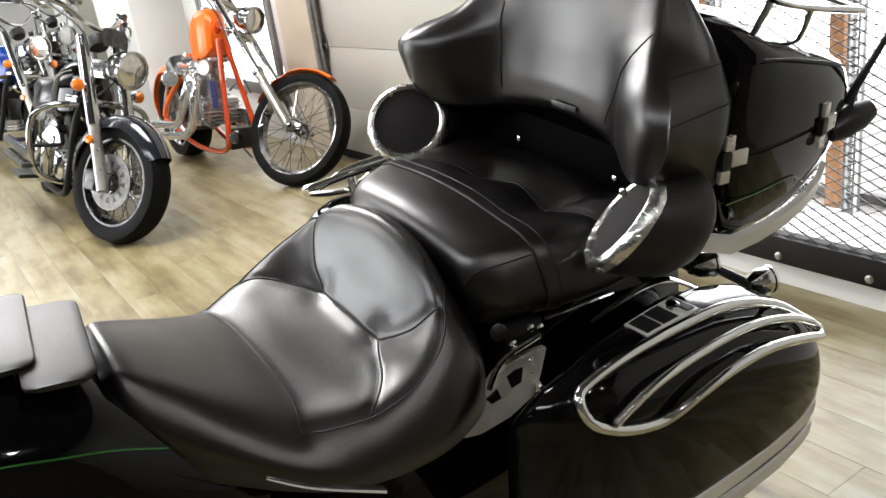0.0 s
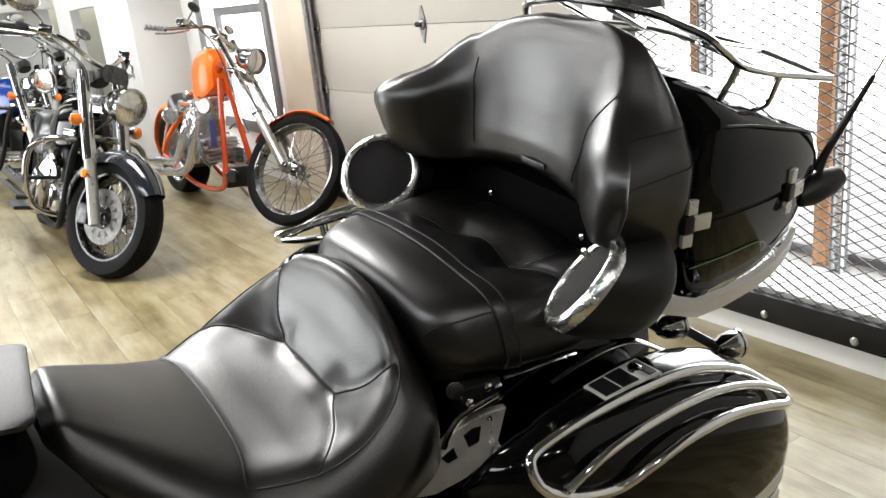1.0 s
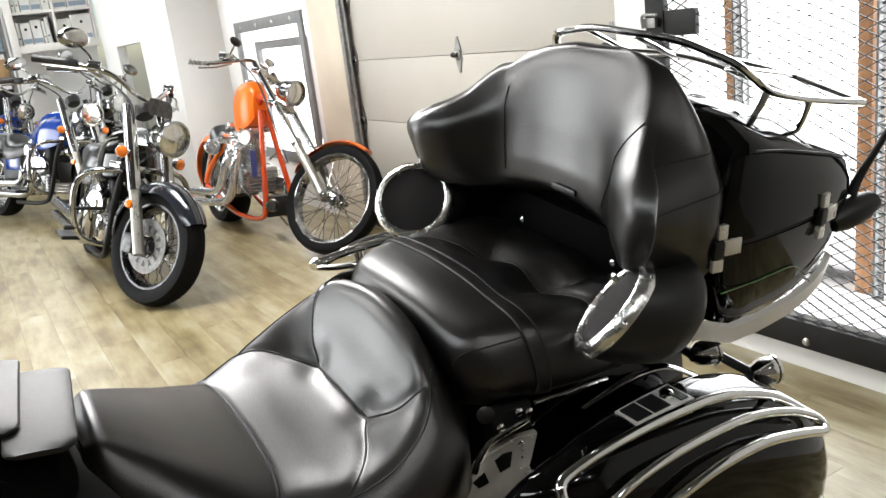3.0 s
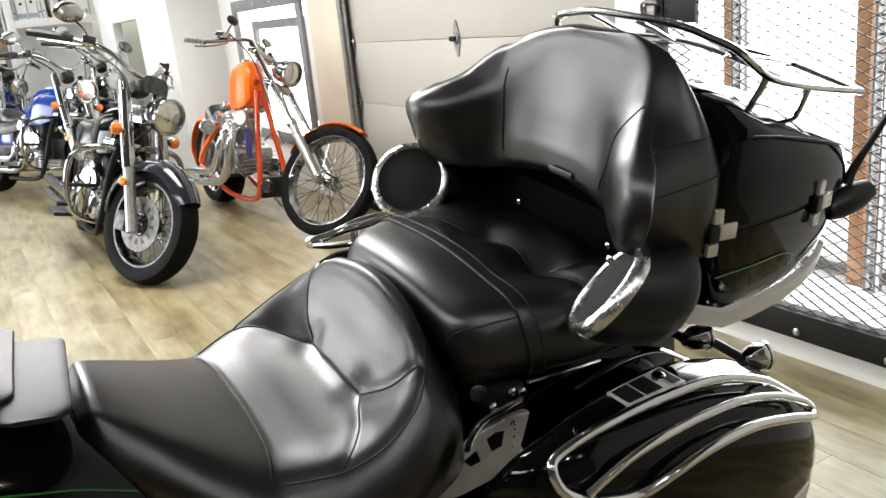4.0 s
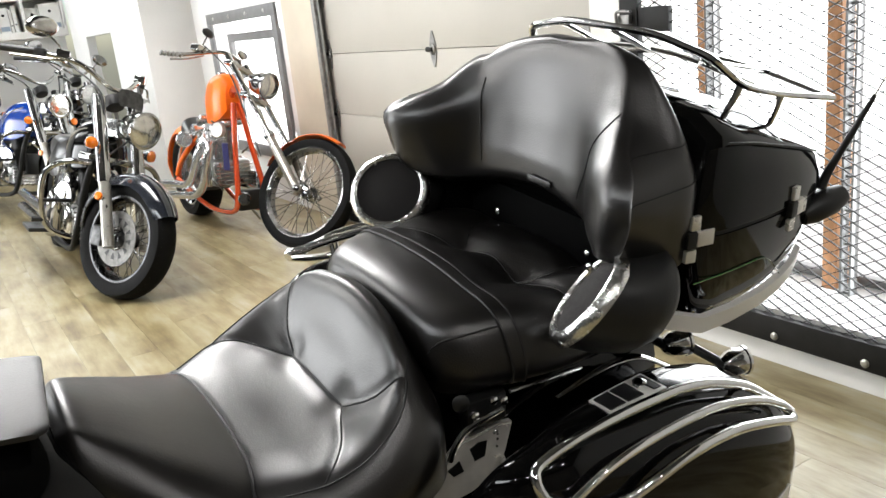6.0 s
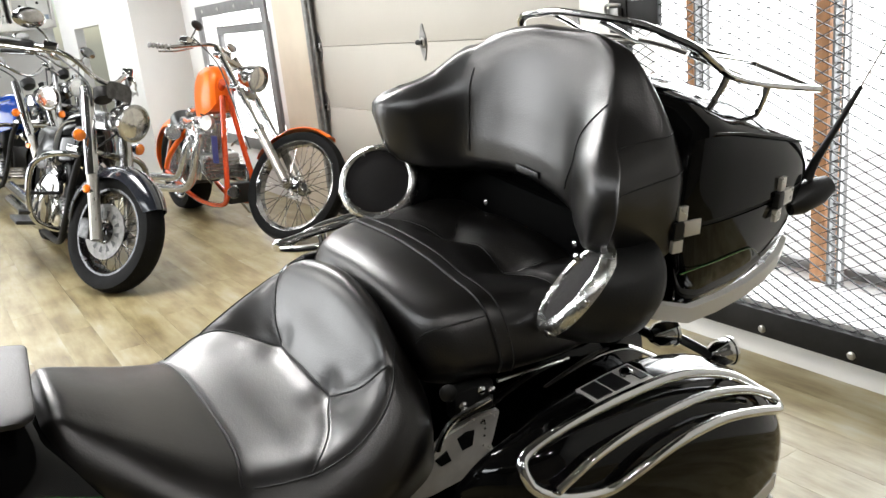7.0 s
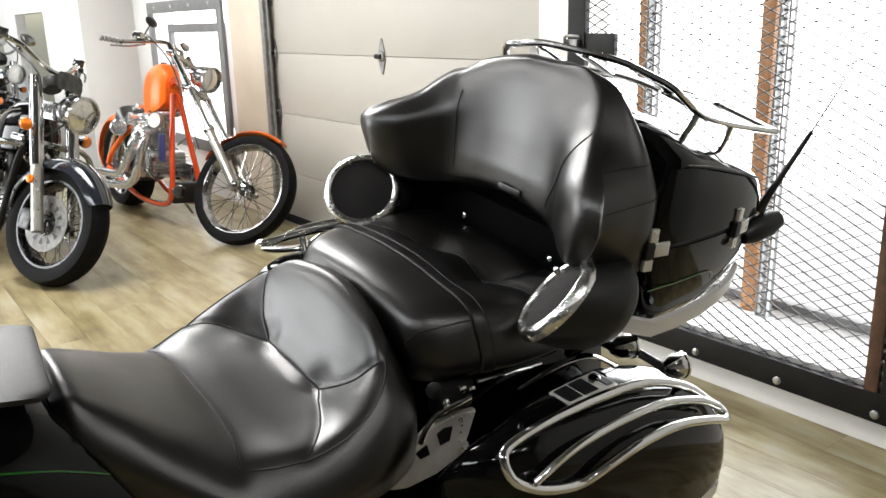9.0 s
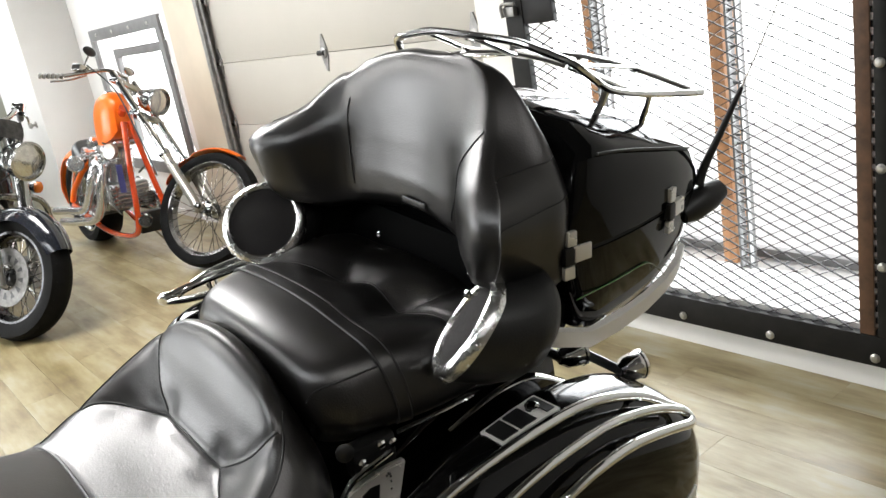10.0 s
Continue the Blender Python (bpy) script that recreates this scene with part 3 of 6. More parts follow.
class Upholstery:
    """A padded skin, alike on both sides. Each row of the table is one cross-section: y, z of the middle; x, y, z of the
    top edge, of the waist and of the foot. u runs across (0 middle, 2 edge, 3 waist, 4 foot), v along the rows."""

    def __init__(self, table, seams=(), tufts=(), groove=0.004, puff=0.006, folds=()):
        self.rows = []
        for yc, zc, xe, ye, ze, xw, yw, zw, xb, yb, zb in table:
            c, e = np.array((0, yc, zc)), np.array((xe, ye, ze))
            q = np.array((0.6 * xe, yc + 0.36 * (ye - yc), zc + 0.28 * (ze - zc)))
            self.rows.append([q * (-1, 1, 1), c, q, e, np.array((xw, yw, zw)), np.array((xb, yb, zb))])
        self.groove, self.puff = groove, puff
        self.spots = [(self.base(u, v), depth, wide) for u, v, depth, wide in tufts]
        lines = [self.line(way, 40) for way in seams]
        self.marks = np.array([self.base(u, v) for way in lines for u, v in way]) if lines else None
        self.creases = np.array([self.base(u, v) for way in folds for u, v in self.line(way, 120)]) if folds else None

    def base(self, u, v):
        p = through_points([through_points(r, abs(u) + 1) for r in self.rows[max(0, int(v) - 1):int(v) + 3]], v - max(0, int(v) - 1))
        return p * (-1, 1, 1) if u < 0 else p

    def line(self, way, n):
        pts = [np.array(w, float) for w in way]
        return [tuple(through_points(pts, (len(pts) - 1) * i / (n - 1))) for i in range(n)]

    def at(self, u, v, lift=0.0):
        p, e = self.base(u, v), 0.02
        top = len(self.rows) - 1
        across = self.base(min(4, u + e), v) - self.base(max(-4, u - e), v)
        along = self.base(u, min(top, v + e)) - self.base(u, max(0, v - e))
        nrm = np.cross(across, along)
        nrm /= max(1e-9, np.linalg.norm(nrm))
        h = lift
        if self.marks is not None:
            d = math.sqrt(((self.marks - p) ** 2).sum(1).min())
            h -= self.groove * math.exp(-(d / 0.007) ** 2) + self.puff * math.exp(-(d / 0.034) ** 2)
        if self.creases is not None:
            d = math.sqrt(((self.creases - p) ** 2).sum(1).min())
            h -= 0.007 * math.exp(-d / 0.03)
        for q, depth, wide in self.spots:
            h -= depth * math.exp(-((p - q) ** 2).sum() / wide ** 2)
        return Vector(p + nrm * h)

    def skin(self, nv, nu):
        top = len(self.rows) - 1
        return loft([[self.at(-4 + 8 * j / nu, top * i / nv) for j in range(nu + 1)] for i in range(nv + 1)])

    def thread(self, way, r, n=24, lift=0.0004):
        return tube([self.at(u, v, lift) for u, v in self.line(way, n)], r, 6, n=1)


def both(ways):
    return [way for w in ways for way in (w, [(-u, v) for u, v in w])]


# rider seat: narrow nose, dished middle, steep rounded bolster
SEAT = [(0.738, 0.900, 0.060, 0.738, 0.890, 0.095, 0.742, 0.850, 0.10, 0.745, 0.79),
        (0.758, 0.913, 0.078, 0.758, 0.897, 0.112, 0.762, 0.850, 0.12, 0.77, 0.78),
        (0.800, 0.893, 0.100, 0.800, 0.875, 0.142, 0.805, 0.828, 0.148, 0.81, 0.77),
        (0.870, 0.853, 0.138, 0.870, 0.833, 0.190, 0.875, 0.790, 0.192, 0.885, 0.745),
        (0.935, 0.824, 0.172, 0.932, 0.808, 0.224, 0.94, 0.770, 0.224, 0.945, 0.735),
        (0.995, 0.815, 0.200, 0.992, 0.815, 0.246, 0.998, 0.775, 0.240, 1.0, 0.735),
        (1.045, 0.817, 0.210, 1.040, 0.830, 0.255, 1.045, 0.785, 0.247, 1.05, 0.738),
        (1.076, 0.828, 0.208, 1.074, 0.848, 0.254, 1.080, 0.797, 0.246, 1.09, 0.742),
        (1.100, 0.862, 0.199, 1.102, 0.868, 0.247, 1.112, 0.810, 0.240, 1.12, 0.748),
        (1.118, 0.905, 0.183, 1.122, 0.890, 0.235, 1.138, 0.822, 0.230, 1.148, 0.755),
        (1.134, 0.938, 0.160, 1.139, 0.909, 0.215, 1.158, 0.832, 0.212, 1.168, 0.76),
        (1.152, 0.953, 0.130, 1.156, 0.920, 0.186, 1.175, 0.840, 0.185, 1.18, 0.77),
        (1.170, 0.943, 0.100, 1.171, 0.912, 0.150, 1.184, 0.842, 0.15, 1.188, 0.78),
        (1.181, 0.895, 0.085, 1.181, 0.880, 0.12, 1.188, 0.835, 0.13, 1.19, 0.79)]
SEAMS = [[(-0.62, 7), (0, 7.06), (0.62, 7)]] + both([[(0.62, 7), (1.2, 7.9), (2.0, 9.5)], [(0.62, 7), (1.05, 6.35), (2.05, 5.1)]])
WELT = [(-2.12, 3.85), (-1.2, 4.05), (0, 4.1), (1.2, 4.05), (2.12, 3.85)]
rider = Upholstery(SEAT, SEAMS, [(0.62, 7.15, 0.008, 0.024), (-0.62, 7.15, 0.008, 0.024)], groove=0.003, puff=0.003, folds=[WELT])
seat = part("rider_seat", rider.skin(104, 80), LEATHER, tourer, "black leather rider seat with two button tufts")
for way in SEAMS:
    part("seam", rider.thread(way, 0.0016), STITCH, seat, "sewn seam")
part("piping", rider.thread(WELT, 0.0026, 40), PIPING, seat, "raised leather welt")
for way in both([[(2.12, 4.0), (2.12, 6.0), (2.12, 8.0), (2.12, 10.5)]]):
    part("piping", rider.thread(way, 0.0013, 40), STITCH, seat, "sewn edge seam")

# passenger seat with a strap across it
PAD = [(1.186, 0.87, 0.12, 1.186, 0.86, 0.14, 1.19, 0.872, 0.128, 1.19, 0.842),
       (1.176, 0.918, 0.14, 1.178, 0.896, 0.165, 1.185, 0.872, 0.148, 1.19, 0.842),
       (1.186, 0.948, 0.154, 1.19, 0.925, 0.186, 1.2, 0.882, 0.164, 1.2, 0.842),
       (1.218, 0.962, 0.174, 1.221, 0.938, 0.206, 1.225, 0.882, 0.18, 1.225, 0.842),
       (1.27, 0.966, 0.188, 1.27, 0.942, 0.218, 1.275, 0.876, 0.19, 1.275, 0.842),
       (1.325, 0.96, 0.197, 1.322, 0.94, 0.226, 1.32, 0.872, 0.198, 1.32, 0.842),
       (1.385, 0.952, 0.2, 1.385, 0.942, 0.229, 1.385, 0.872, 0.2, 1.385, 0.842),
       (1.44, 0.954, 0.195, 1.44, 0.944, 0.222, 1.44, 0.872, 0.193, 1.44, 0.842),
       (1.49, 0.944, 0.18, 1.488, 0.932, 0.205, 1.488, 0.872, 0.178, 1.488, 0.842),
       (1.524, 0.905, 0.16, 1.52, 0.89, 0.18, 1.52, 0.872, 0.158, 1.52, 0.842)]
PSEAMS = [[(-0.5, 6), (0, 6.1), (0.62, 6)], [(0.62, 6), (1.2, 6.15), (2.1, 6.1)], [(0.62, 6), (0.75, 5.4), (0.85, 4.7)], [(-0.5, 6), (-0.8, 6.6), (-1.1, 7.6)], [(-0.5, 6), (-1.2, 5.5), (-1.9, 5.0)], [(0.62, 6), (0.9, 6.8), (1.0, 7.8)]]
pillion = Upholstery(PAD, PSEAMS, [(0.62, 6, 0.020, 0.045), (-0.5, 6, 0.020, 0.045)])
pad = part("passenger_seat", pillion.skin(80, 64), LEATHER, tourer, "black leather passenger seat with cross strap")
for way in PSEAMS + both([[(2.15, 1.4), (2.15, 2.6), (2.1, 4.0)]]):
    part("seam", pillion.thread(way, 0.0014), STITCH, pad, "sewn seam")
strap_band = part("seat_strap", loft([[pillion.at(-3.4 + 6.8 * i / 60, v, h) for v, h in ((3.92, -0.002), (3.93, 0.0032), (4.12, 0.004), (4.33, 0.0032), (4.34, -0.002))] for i in range(61)]), LEATHER, pad, "flat leather strap across the seat")
for v in (3.93, 4.33):
    part("piping", pillion.thread([(-3.4, v), (-1.7, v), (0, v), (1.7, v), (3.4, v)], 0.0024, 48, 0.0025), PIPING, strap_band, "raised leather welt")

# wrap-round backrest, drawn as plans from its foot to its top:
# height, front middle, front at the seam, inner corner, leading edge, outer ridge, rear corner, back
REST = [(0.985, 1.502, 1.482, 0.190, 1.452, 0.215, 1.428, 0.235, 1.432, 0.255, 1.490, 1.545),
        (0.991, 1.487, 1.467, 0.195, 1.427, 0.228, 1.402, 0.255, 1.412, 0.275, 1.492, 1.550),
        (1.005, 1.477, 1.458, 0.197, 1.415, 0.240, 1.387, 0.272, 1.394, 0.290, 1.495, 1.555),
        (1.030, 1.473, 1.453, 0.198, 1.405, 0.250, 1.378, 0.286, 1.387, 0.292, 1.496, 1.560),
        (1.060, 1.473, 1.452, 0.200, 1.400, 0.255, 1.374, 0.296, 1.384, 0.296, 1.496, 1.560),
        (1.095, 1.476, 1.453, 0.202, 1.398, 0.259, 1.372, 0.303, 1.380, 0.298, 1.496, 1.560),
        (1.118, 1.479, 1.455, 0.202, 1.400, 0.257, 1.376, 0.299, 1.384, 0.295, 1.496, 1.560),
        (1.138, 1.481, 1.457, 0.200, 1.409, 0.248, 1.389, 0.286, 1.397, 0.287, 1.496, 1.560),
        (1.160, 1.484, 1.460, 0.194, 1.428, 0.232, 1.412, 0.254, 1.420, 0.273, 1.498, 1.556),
        (1.185, 1.487, 1.467, 0.186, 1.450, 0.209, 1.444, 0.228, 1.451, 0.256, 1.499, 1.553),
        (1.210, 1.491, 1.477, 0.176, 1.466, 0.196, 1.463, 0.211, 1.470, 0.233, 1.502, 1.550),
        (1.235, 1.496, 1.487, 0.164, 1.481, 0.180, 1.480, 0.191, 1.485, 0.205, 1.506, 1.547),
        (1.255, 1.503, 1.497, 0.140, 1.494, 0.155, 1.494, 0.164, 1.498, 0.175, 1.510, 1.543),
        (1.267, 1.511, 1.507, 0.108, 1.505, 0.120, 1.505, 0.127, 1.508, 0.136, 1.515, 1.537),
        (1.274, 1.518, 1.516, 0.068, 1.514, 0.078, 1.514, 0.083, 1.516, 0.090, 1.519, 1.528)]


def rest_ring(z, n=7):
    """The plan of the backrest at height z."""
    yc, ys, xi, yi, xm, ym, xo, yo, xr, yr, yb = mix(REST, z)
    xs = min(0.138, xi * 0.8)
    m, o, r = Vector((xm, ym)), Vector((xo, yo)), Vector((xr, yr))
    a, b = o + (m - o).normalized() * min(0.005, 0.3 * (m - o).length), o + (r - o).normalized() * 0.005
    half = [Vector((xs * 0.5, yc + (ys - yc) * 0.26)), Vector((xs, ys)), Vector((xi, yi)), m, a, b, b.lerp(r, 0.5) + Vector((0.003, 0)), r, Vector((xr * 0.84, yr * 0.42 + yb * 0.58)), Vector((xr * 0.46, yb))]
    pts = [Vector((0, yc))] + half + [Vector((0, yb))] + [Vector((-p.x, p.y)) for p in half[::-1]]
    out = []
    low = max(0.0, 1 - (z - 0.985) / 0.11)
    cap = max(0.0, min(1.0, (z - 1.10) / 0.10))
    for p in spline([(p.x, p.y, 0) for p in pts], n, True):
        arch = max(0.0, 1 - (abs(p.x) / 0.19) ** 2)
        sag = 0.28 * max(0.0, z - 1.10) * min(1.0, max(0.0, -p.x / 0.15)) ** 1.5
        out.append(Vector((p.x, p.y, z + low * (0.042 * arch + 0.24 * (1 - arch) * max(0.0, 1.49 - p.y)) - 0.8 * cap * max(0.0, p.y - 1.505) - sag)))
    return out


levels = [0.985 + 0.289 * (0.5 - 0.5 * math.cos(math.pi * i / 60)) for i in range(61)]
rest = part("backrest", loft([rest_ring(z) for z in levels]), LEATHER, tourer, "wrap-round black leather backrest")


def rest_at(z, k, off=0.0008):
    """A point of the backrest's skin at height z, k steps round its plan."""
    r = rest_ring(z, 12)
    p = r[int(round(k * 12)) % len(r)]
    c = Vector((0, 1.52, z))
    return p + (p - c).normalized() * off


def rest_front(x, z, off=0.0006):
    """A point of the backrest's front face."""
    r = [p for p in rest_ring(z, 16) if p.y < 1.54]
    r = sorted(((p.x, p.y, p.z) for p in r if abs(p.x) < 0.235 and p.y < 1.515))
    for a, b in zip(r, r[1:]):
        if a[0] <= x <= b[0]:
            f = (x - a[0]) / max(1e-6, b[0] - a[0])
            return Vector(a).lerp(Vector(b), f) + Vector((0, -off, 0))
    return Vector(r[0] if x < 0 else r[-1])


for s in (-1, 1):
    turn = 1 if s > 0 else -1
    part("seam", tube([rest_front(s * (0.118 + (0.085 if s > 0 else 0.012) * (i / 12) ** 1.4), 1.035 + (0.158 if s > 0 else 0.172) * i / 12) for i in range(13)], 0.0011, 6), STITCH, rest, "sewn seam")
    for z0, z1 in ((1.152, 1.162), (1.108, 1.118)):
        part("seam", tube([rest_at(z0 + (z1 - z0) * (i / 8) ** 0.7, turn * (5.6 + 2.6 * i / 8)) for i in range(9)], 0.0011, 6), STITCH, rest, "sewn seam")
# grey tab put in for the smear of glare along the lower edge
part("glare_tab", box(-0.004, 0.050, 1.4665, 1.4695, 1.045, 1.055, 0.001), DARKALLOY, rest, "grey tab standing in for glare under the edge")


def speaker(s):
    c = Vector((s * 0.257, 1.360, 0.976))
    d = Vector((-s * 0.54, -0.57, 0.62)).normalized()
    m = aim(c, d)
    rings = []
    for t, r in ((0.0, 0.0715), (0.1, 0.0745), (0.25, 0.077), (0.42, 0.077), (0.58, 0.073), (0.72, 0.064), (0.84, 0.050), (0.93, 0.033), (0.98, 0.017), (1.0, 0.004)):
        e = (d * (1 - t) + Vector((-s * 0.05, -1, 0.05)) * t).normalized()
        q = c - d * 0.055 * math.sin(min(t * 1.6, 1) * math.pi / 2) + Vector((-s * 0.005, 0.082, 0.050)) * t ** 1.1
        f = aim(q, e)
        r *= 0.985 - 0.16 * t
        rings.append([f @ Vector((r * math.cos(2 * math.pi * k / 36), r * math.sin(2 * math.pi * k / 36), 0)) for k in range(36)])
    b = loft(rings)
    pod = part("speaker_pod", b, PLASTIC, tourer, "black rounded speaker pod")
    part("speaker_cloth", lathe([(0.0, 0.012), (0.030, 0.0105), (0.050, 0.006), (0.057, 0.003), (0.059, -0.004), (0.059, -0.02)], 40, m=m), MESHCLOTH, pod, "black round speaker grille")
    part("chrome_ring", lathe([(0.0565, -0.014), (0.0565, 0.003), (0.0580, 0.008), (0.0620, 0.0105), (0.0670, 0.0085), (0.0710, 0.004), (0.0732, -0.002), (0.0732, -0.008), (0.066, -0.012)], 64, m=m), BEADED, pod, "polished chrome ring")
    for k in range(6):
        a = 2 * math.pi * (k + 0.3) / 6
        part("rivet", ball(m @ Vector((0.0715 * math.cos(a), 0.0715 * math.sin(a), -0.002)), 0.0035, seg=8), CHROME, pod)


speaker(-1)
speaker(1)
for s in (-1, 1):
    part("pod_arm", loft([[Vector((x, y, z)) + Vector((0.3 * s * r * math.cos(a), -0.4 * r * math.cos(a), r * math.sin(a))) for a in (2 * math.pi * k / 20 for k in range(20))] for x, y, z, r in ((s * 0.19, 1.53, 0.945, 0.07), (s * 0.22, 1.46, 0.955, 0.062), (s * 0.25, 1.405, 0.968, 0.055))]), MATT, tourer, "black moulded speaker arm")
# dark shell under the backrest and its arm
part("backrest_bracket", loft([[Vector((w * sup(math.cos(a), 0.6), y + d * sup(math.sin(a), 0.6), z)) for a in (2 * math.pi * j / 32 for j in range(32))] for w, y, d, z in ((0.17, 1.545, 0.05, 0.80), (0.23, 1.545, 0.055, 0.88), (0.262, 1.545, 0.055, 0.94), (0.262, 1.54, 0.05, 0.975), (0.245, 1.54, 0.04, 1.0))]), MATT, tourer, "black moulded bracket under the backrest")
for s, (x, y, z) in ((-1, (-0.113, 1.492, 0.954)), (1, (0.113, 1.492, 0.954)), (1, (0.224, 1.392, 1.0))):
    part("screw", lathe([(0.006, 0), (0.006, 0.003), (0.003, 0.005), (0, 0.005)], 10, m=aim((x, y, z), (0, -1, 0.1))), CHROME, tourer, "small chrome screw")

# top case
CASE = [(1.497, 0.282, 0.902, 1.146, 1.168), (1.500, 0.290, 0.897, 1.152, 1.178), (1.507, 0.299, 0.893, 1.157, 1.186), (1.53, 0.306, 0.890, 1.160, 1.195), (1.57, 0.310, 0.888, 1.157, 1.200), (1.62, 0.309, 0.889, 1.147, 1.195), (1.68, 0.304, 0.892, 1.132, 1.180), (1.74, 0.294, 0.900, 1.116, 1.160), (1.79, 0.279, 0.914, 1.100, 1.138), (1.825, 0.258, 0.933, 1.085, 1.115), (1.858, 0.222, 0.958, 1.068, 1.092), (1.880, 0.165, 0.985, 1.050, 1.066)]
SPLIT = 1.040


def case_ring(y, lid):
    """One cross-section of the case; its front is hollowed to take the backrest."""
    w = mix(CASE, y)[0]
    hollow = 0.055 * max(0.0, 1 - (y - 1.497) / 0.11)
    return [Vector((p.x, p.y + hollow * max(0.0, 1 - (abs(p.x) / w) ** 14), p.z)) for p in case_half(y, lid)]


def case_half(y, lid):
    w, zb, zc, zt = mix(CASE, y)
    if lid:
        half = [(w * 0.9, SPLIT + 0.004), (w, SPLIT + 0.004), (w * 0.995, SPLIT + 0.5 * (zc - SPLIT)), (w * 0.965, zc - 0.006), (w * 0.93, zc + 0.004), (w * 0.75, zc + 0.62 * (zt - zc)), (w * 0.4, zc + 0.93 * (zt - zc))]
        return [Vector((x, y, z)) for x, z in half] + [Vector((0, y, zt))] + [Vector((-x, y, z)) for x, z in half[::-1]]
    half = [(w * 0.995, SPLIT - 0.004), (w * 0.97, SPLIT - 0.45 * (SPLIT - zb)), (w * 0.92, zb + 0.03), (w * 0.87, zb + 0.006), (w * 0.80, zb), (w * 0.4, zb)]
    return [Vector((x, y, z)) for x, z in half] + [Vector((-x, y, z)) for x, z in half[::-1]]


ys = [1.497, 1.498, 1.500, 1.503, 1.507, 1.513, 1.522, 1.53] + [1.545 + 0.335 * math.sin(math.pi / 2 * i / 32) for i in range(33)]
case = part("top_case", loft([case_ring(y, False) for y in ys]), GLOSS, tourer, "gloss black top case")
lid = part("case_lid", loft([case_ring(y, True) for y in ys]), GLOSS, case, "gloss black lid")
part("case_gasket", loft([[Vector((x, y, SPLIT + dz)) for x, dz in ((w, -0.006), (w, 0.006), (-w, 0.006), (-w, -0.006))] for y, w in ((y, mix(CASE, y)[0] * 0.985) for y in ys)]), PLASTIC, case, "black rubber gasket")
for s in (-1, 1):
    q = [(y, mix(CASE, y)) for y in (1.495, 1.55, 1.61, 1.68, 1.735, 1.775, 1.805)]
    part("silver_trim", loft([[Vector((s * (v[0] * 0.905 + o), y, v[1] + h - 0.002)) for o, h in ((0, -0.010), (0.010, -0.008), (0.013, 0.018), (0.004, 0.021))] for y, v in q]), SILVER, case, "silver strip along the case's foot")
    part("pinstripe", tube([(s * (mix(CASE, y)[0] * (0.972 + 0.3 * (z - 0.975)) + 0.0012), y, z) for y, z in ((1.515, 0.968), (1.58, 0.973), (1.64, 0.974), (1.665, 0.968), (1.69, 0.950), (1.715, 0.928))], 0.0010, 6), GREEN, case, "green pinstripe")
    for y, turn in ((1.506, -8.0), (1.708, 10.0)):
        x = mix(CASE, y)[0] + 0.001
        f = Matrix.Translation((s * x, y, SPLIT)) @ Matrix.Rotation(radians(s * turn), 4, "Z")
        for dy, dz, w, h, tk in ((-0.005, 0.021, 0.015, 0.020, 0.004), (0.010, -0.001, 0.030, 0.022, 0.006), (-0.009, -0.025, 0.017, 0.018, 0.004)):
            part("latch_plate", merge(None, box(-0.003, tk, dy - w / 2, dy + w / 2, dz - h / 2, dz + h / 2, 0.0015), f if s > 0 else f @ Matrix.Diagonal((-1, 1, 1, 1))), BRUSHED, case, "satin metal latch plate")
        part("latch_hinge", merge(None, box(-0.004, 0.006, -0.018, 0.0, -0.014, 0.010, 0.002), f if s > 0 else f @ Matrix.Diagonal((-1, 1, 1, 1))), PLASTIC, case, "black latch hinge")
    part("lid_crease", tube([(s * mix(CASE, y)[0] * 0.966, y, mix(CASE, y)[2] - 0.001) for y in (1.55, 1.60, 1.65, 1.70, 1.74, 1.78)], 0.002, 6), PLASTIC, lid, "dark groove in the lid")

# luggage rack on the lid
FRAME = [(0.0, 1.615, 1.266), (0.09, 1.618, 1.264), (0.145, 1.620, 1.255), (0.192, 1.626, 1.243), (0.213, 1.642, 1.223), (0.228, 1.662, 1.205), (0.233, 1.74, 1.184), (0.25, 1.838, 1.168)]
rack = part("luggage_rack", tube([(-x, y, z) for x, y, z in FRAME[:0:-1]] + FRAME, 0.0078, 10, flat=0.7), CHROME, tourer, "polished chrome luggage rack")
part("rack_bar", tube([(-0.25, 1.838, 1.168), (-0.12, 1.85, 1.186), (0, 1.852, 1.194), (0.12, 1.85, 1.186), (0.25, 1.838, 1.168)], 0.009, 8, flat=0.5), CHROME, rack)
part("rack_bar", tube([(-0.231, 1.70, 1.195), (-0.1, 1.71, 1.216), (0, 1.712, 1.222), (0.1, 1.71, 1.216), (0.231, 1.70, 1.195)], 0.013, 8, flat=0.3), CHROME, rack, "flat chrome cross bar")
for x in (-0.12, 0.0, 0.12):
    part("rack_bar", tube([(x, 1.618, 1.262), (x, 1.66, 1.242), (x, 1.71, 1.219), (x, 1.80, 1.198), (x, 1.85, 1.188)], 0.012, 8, flat=0.3), CHROME, rack)
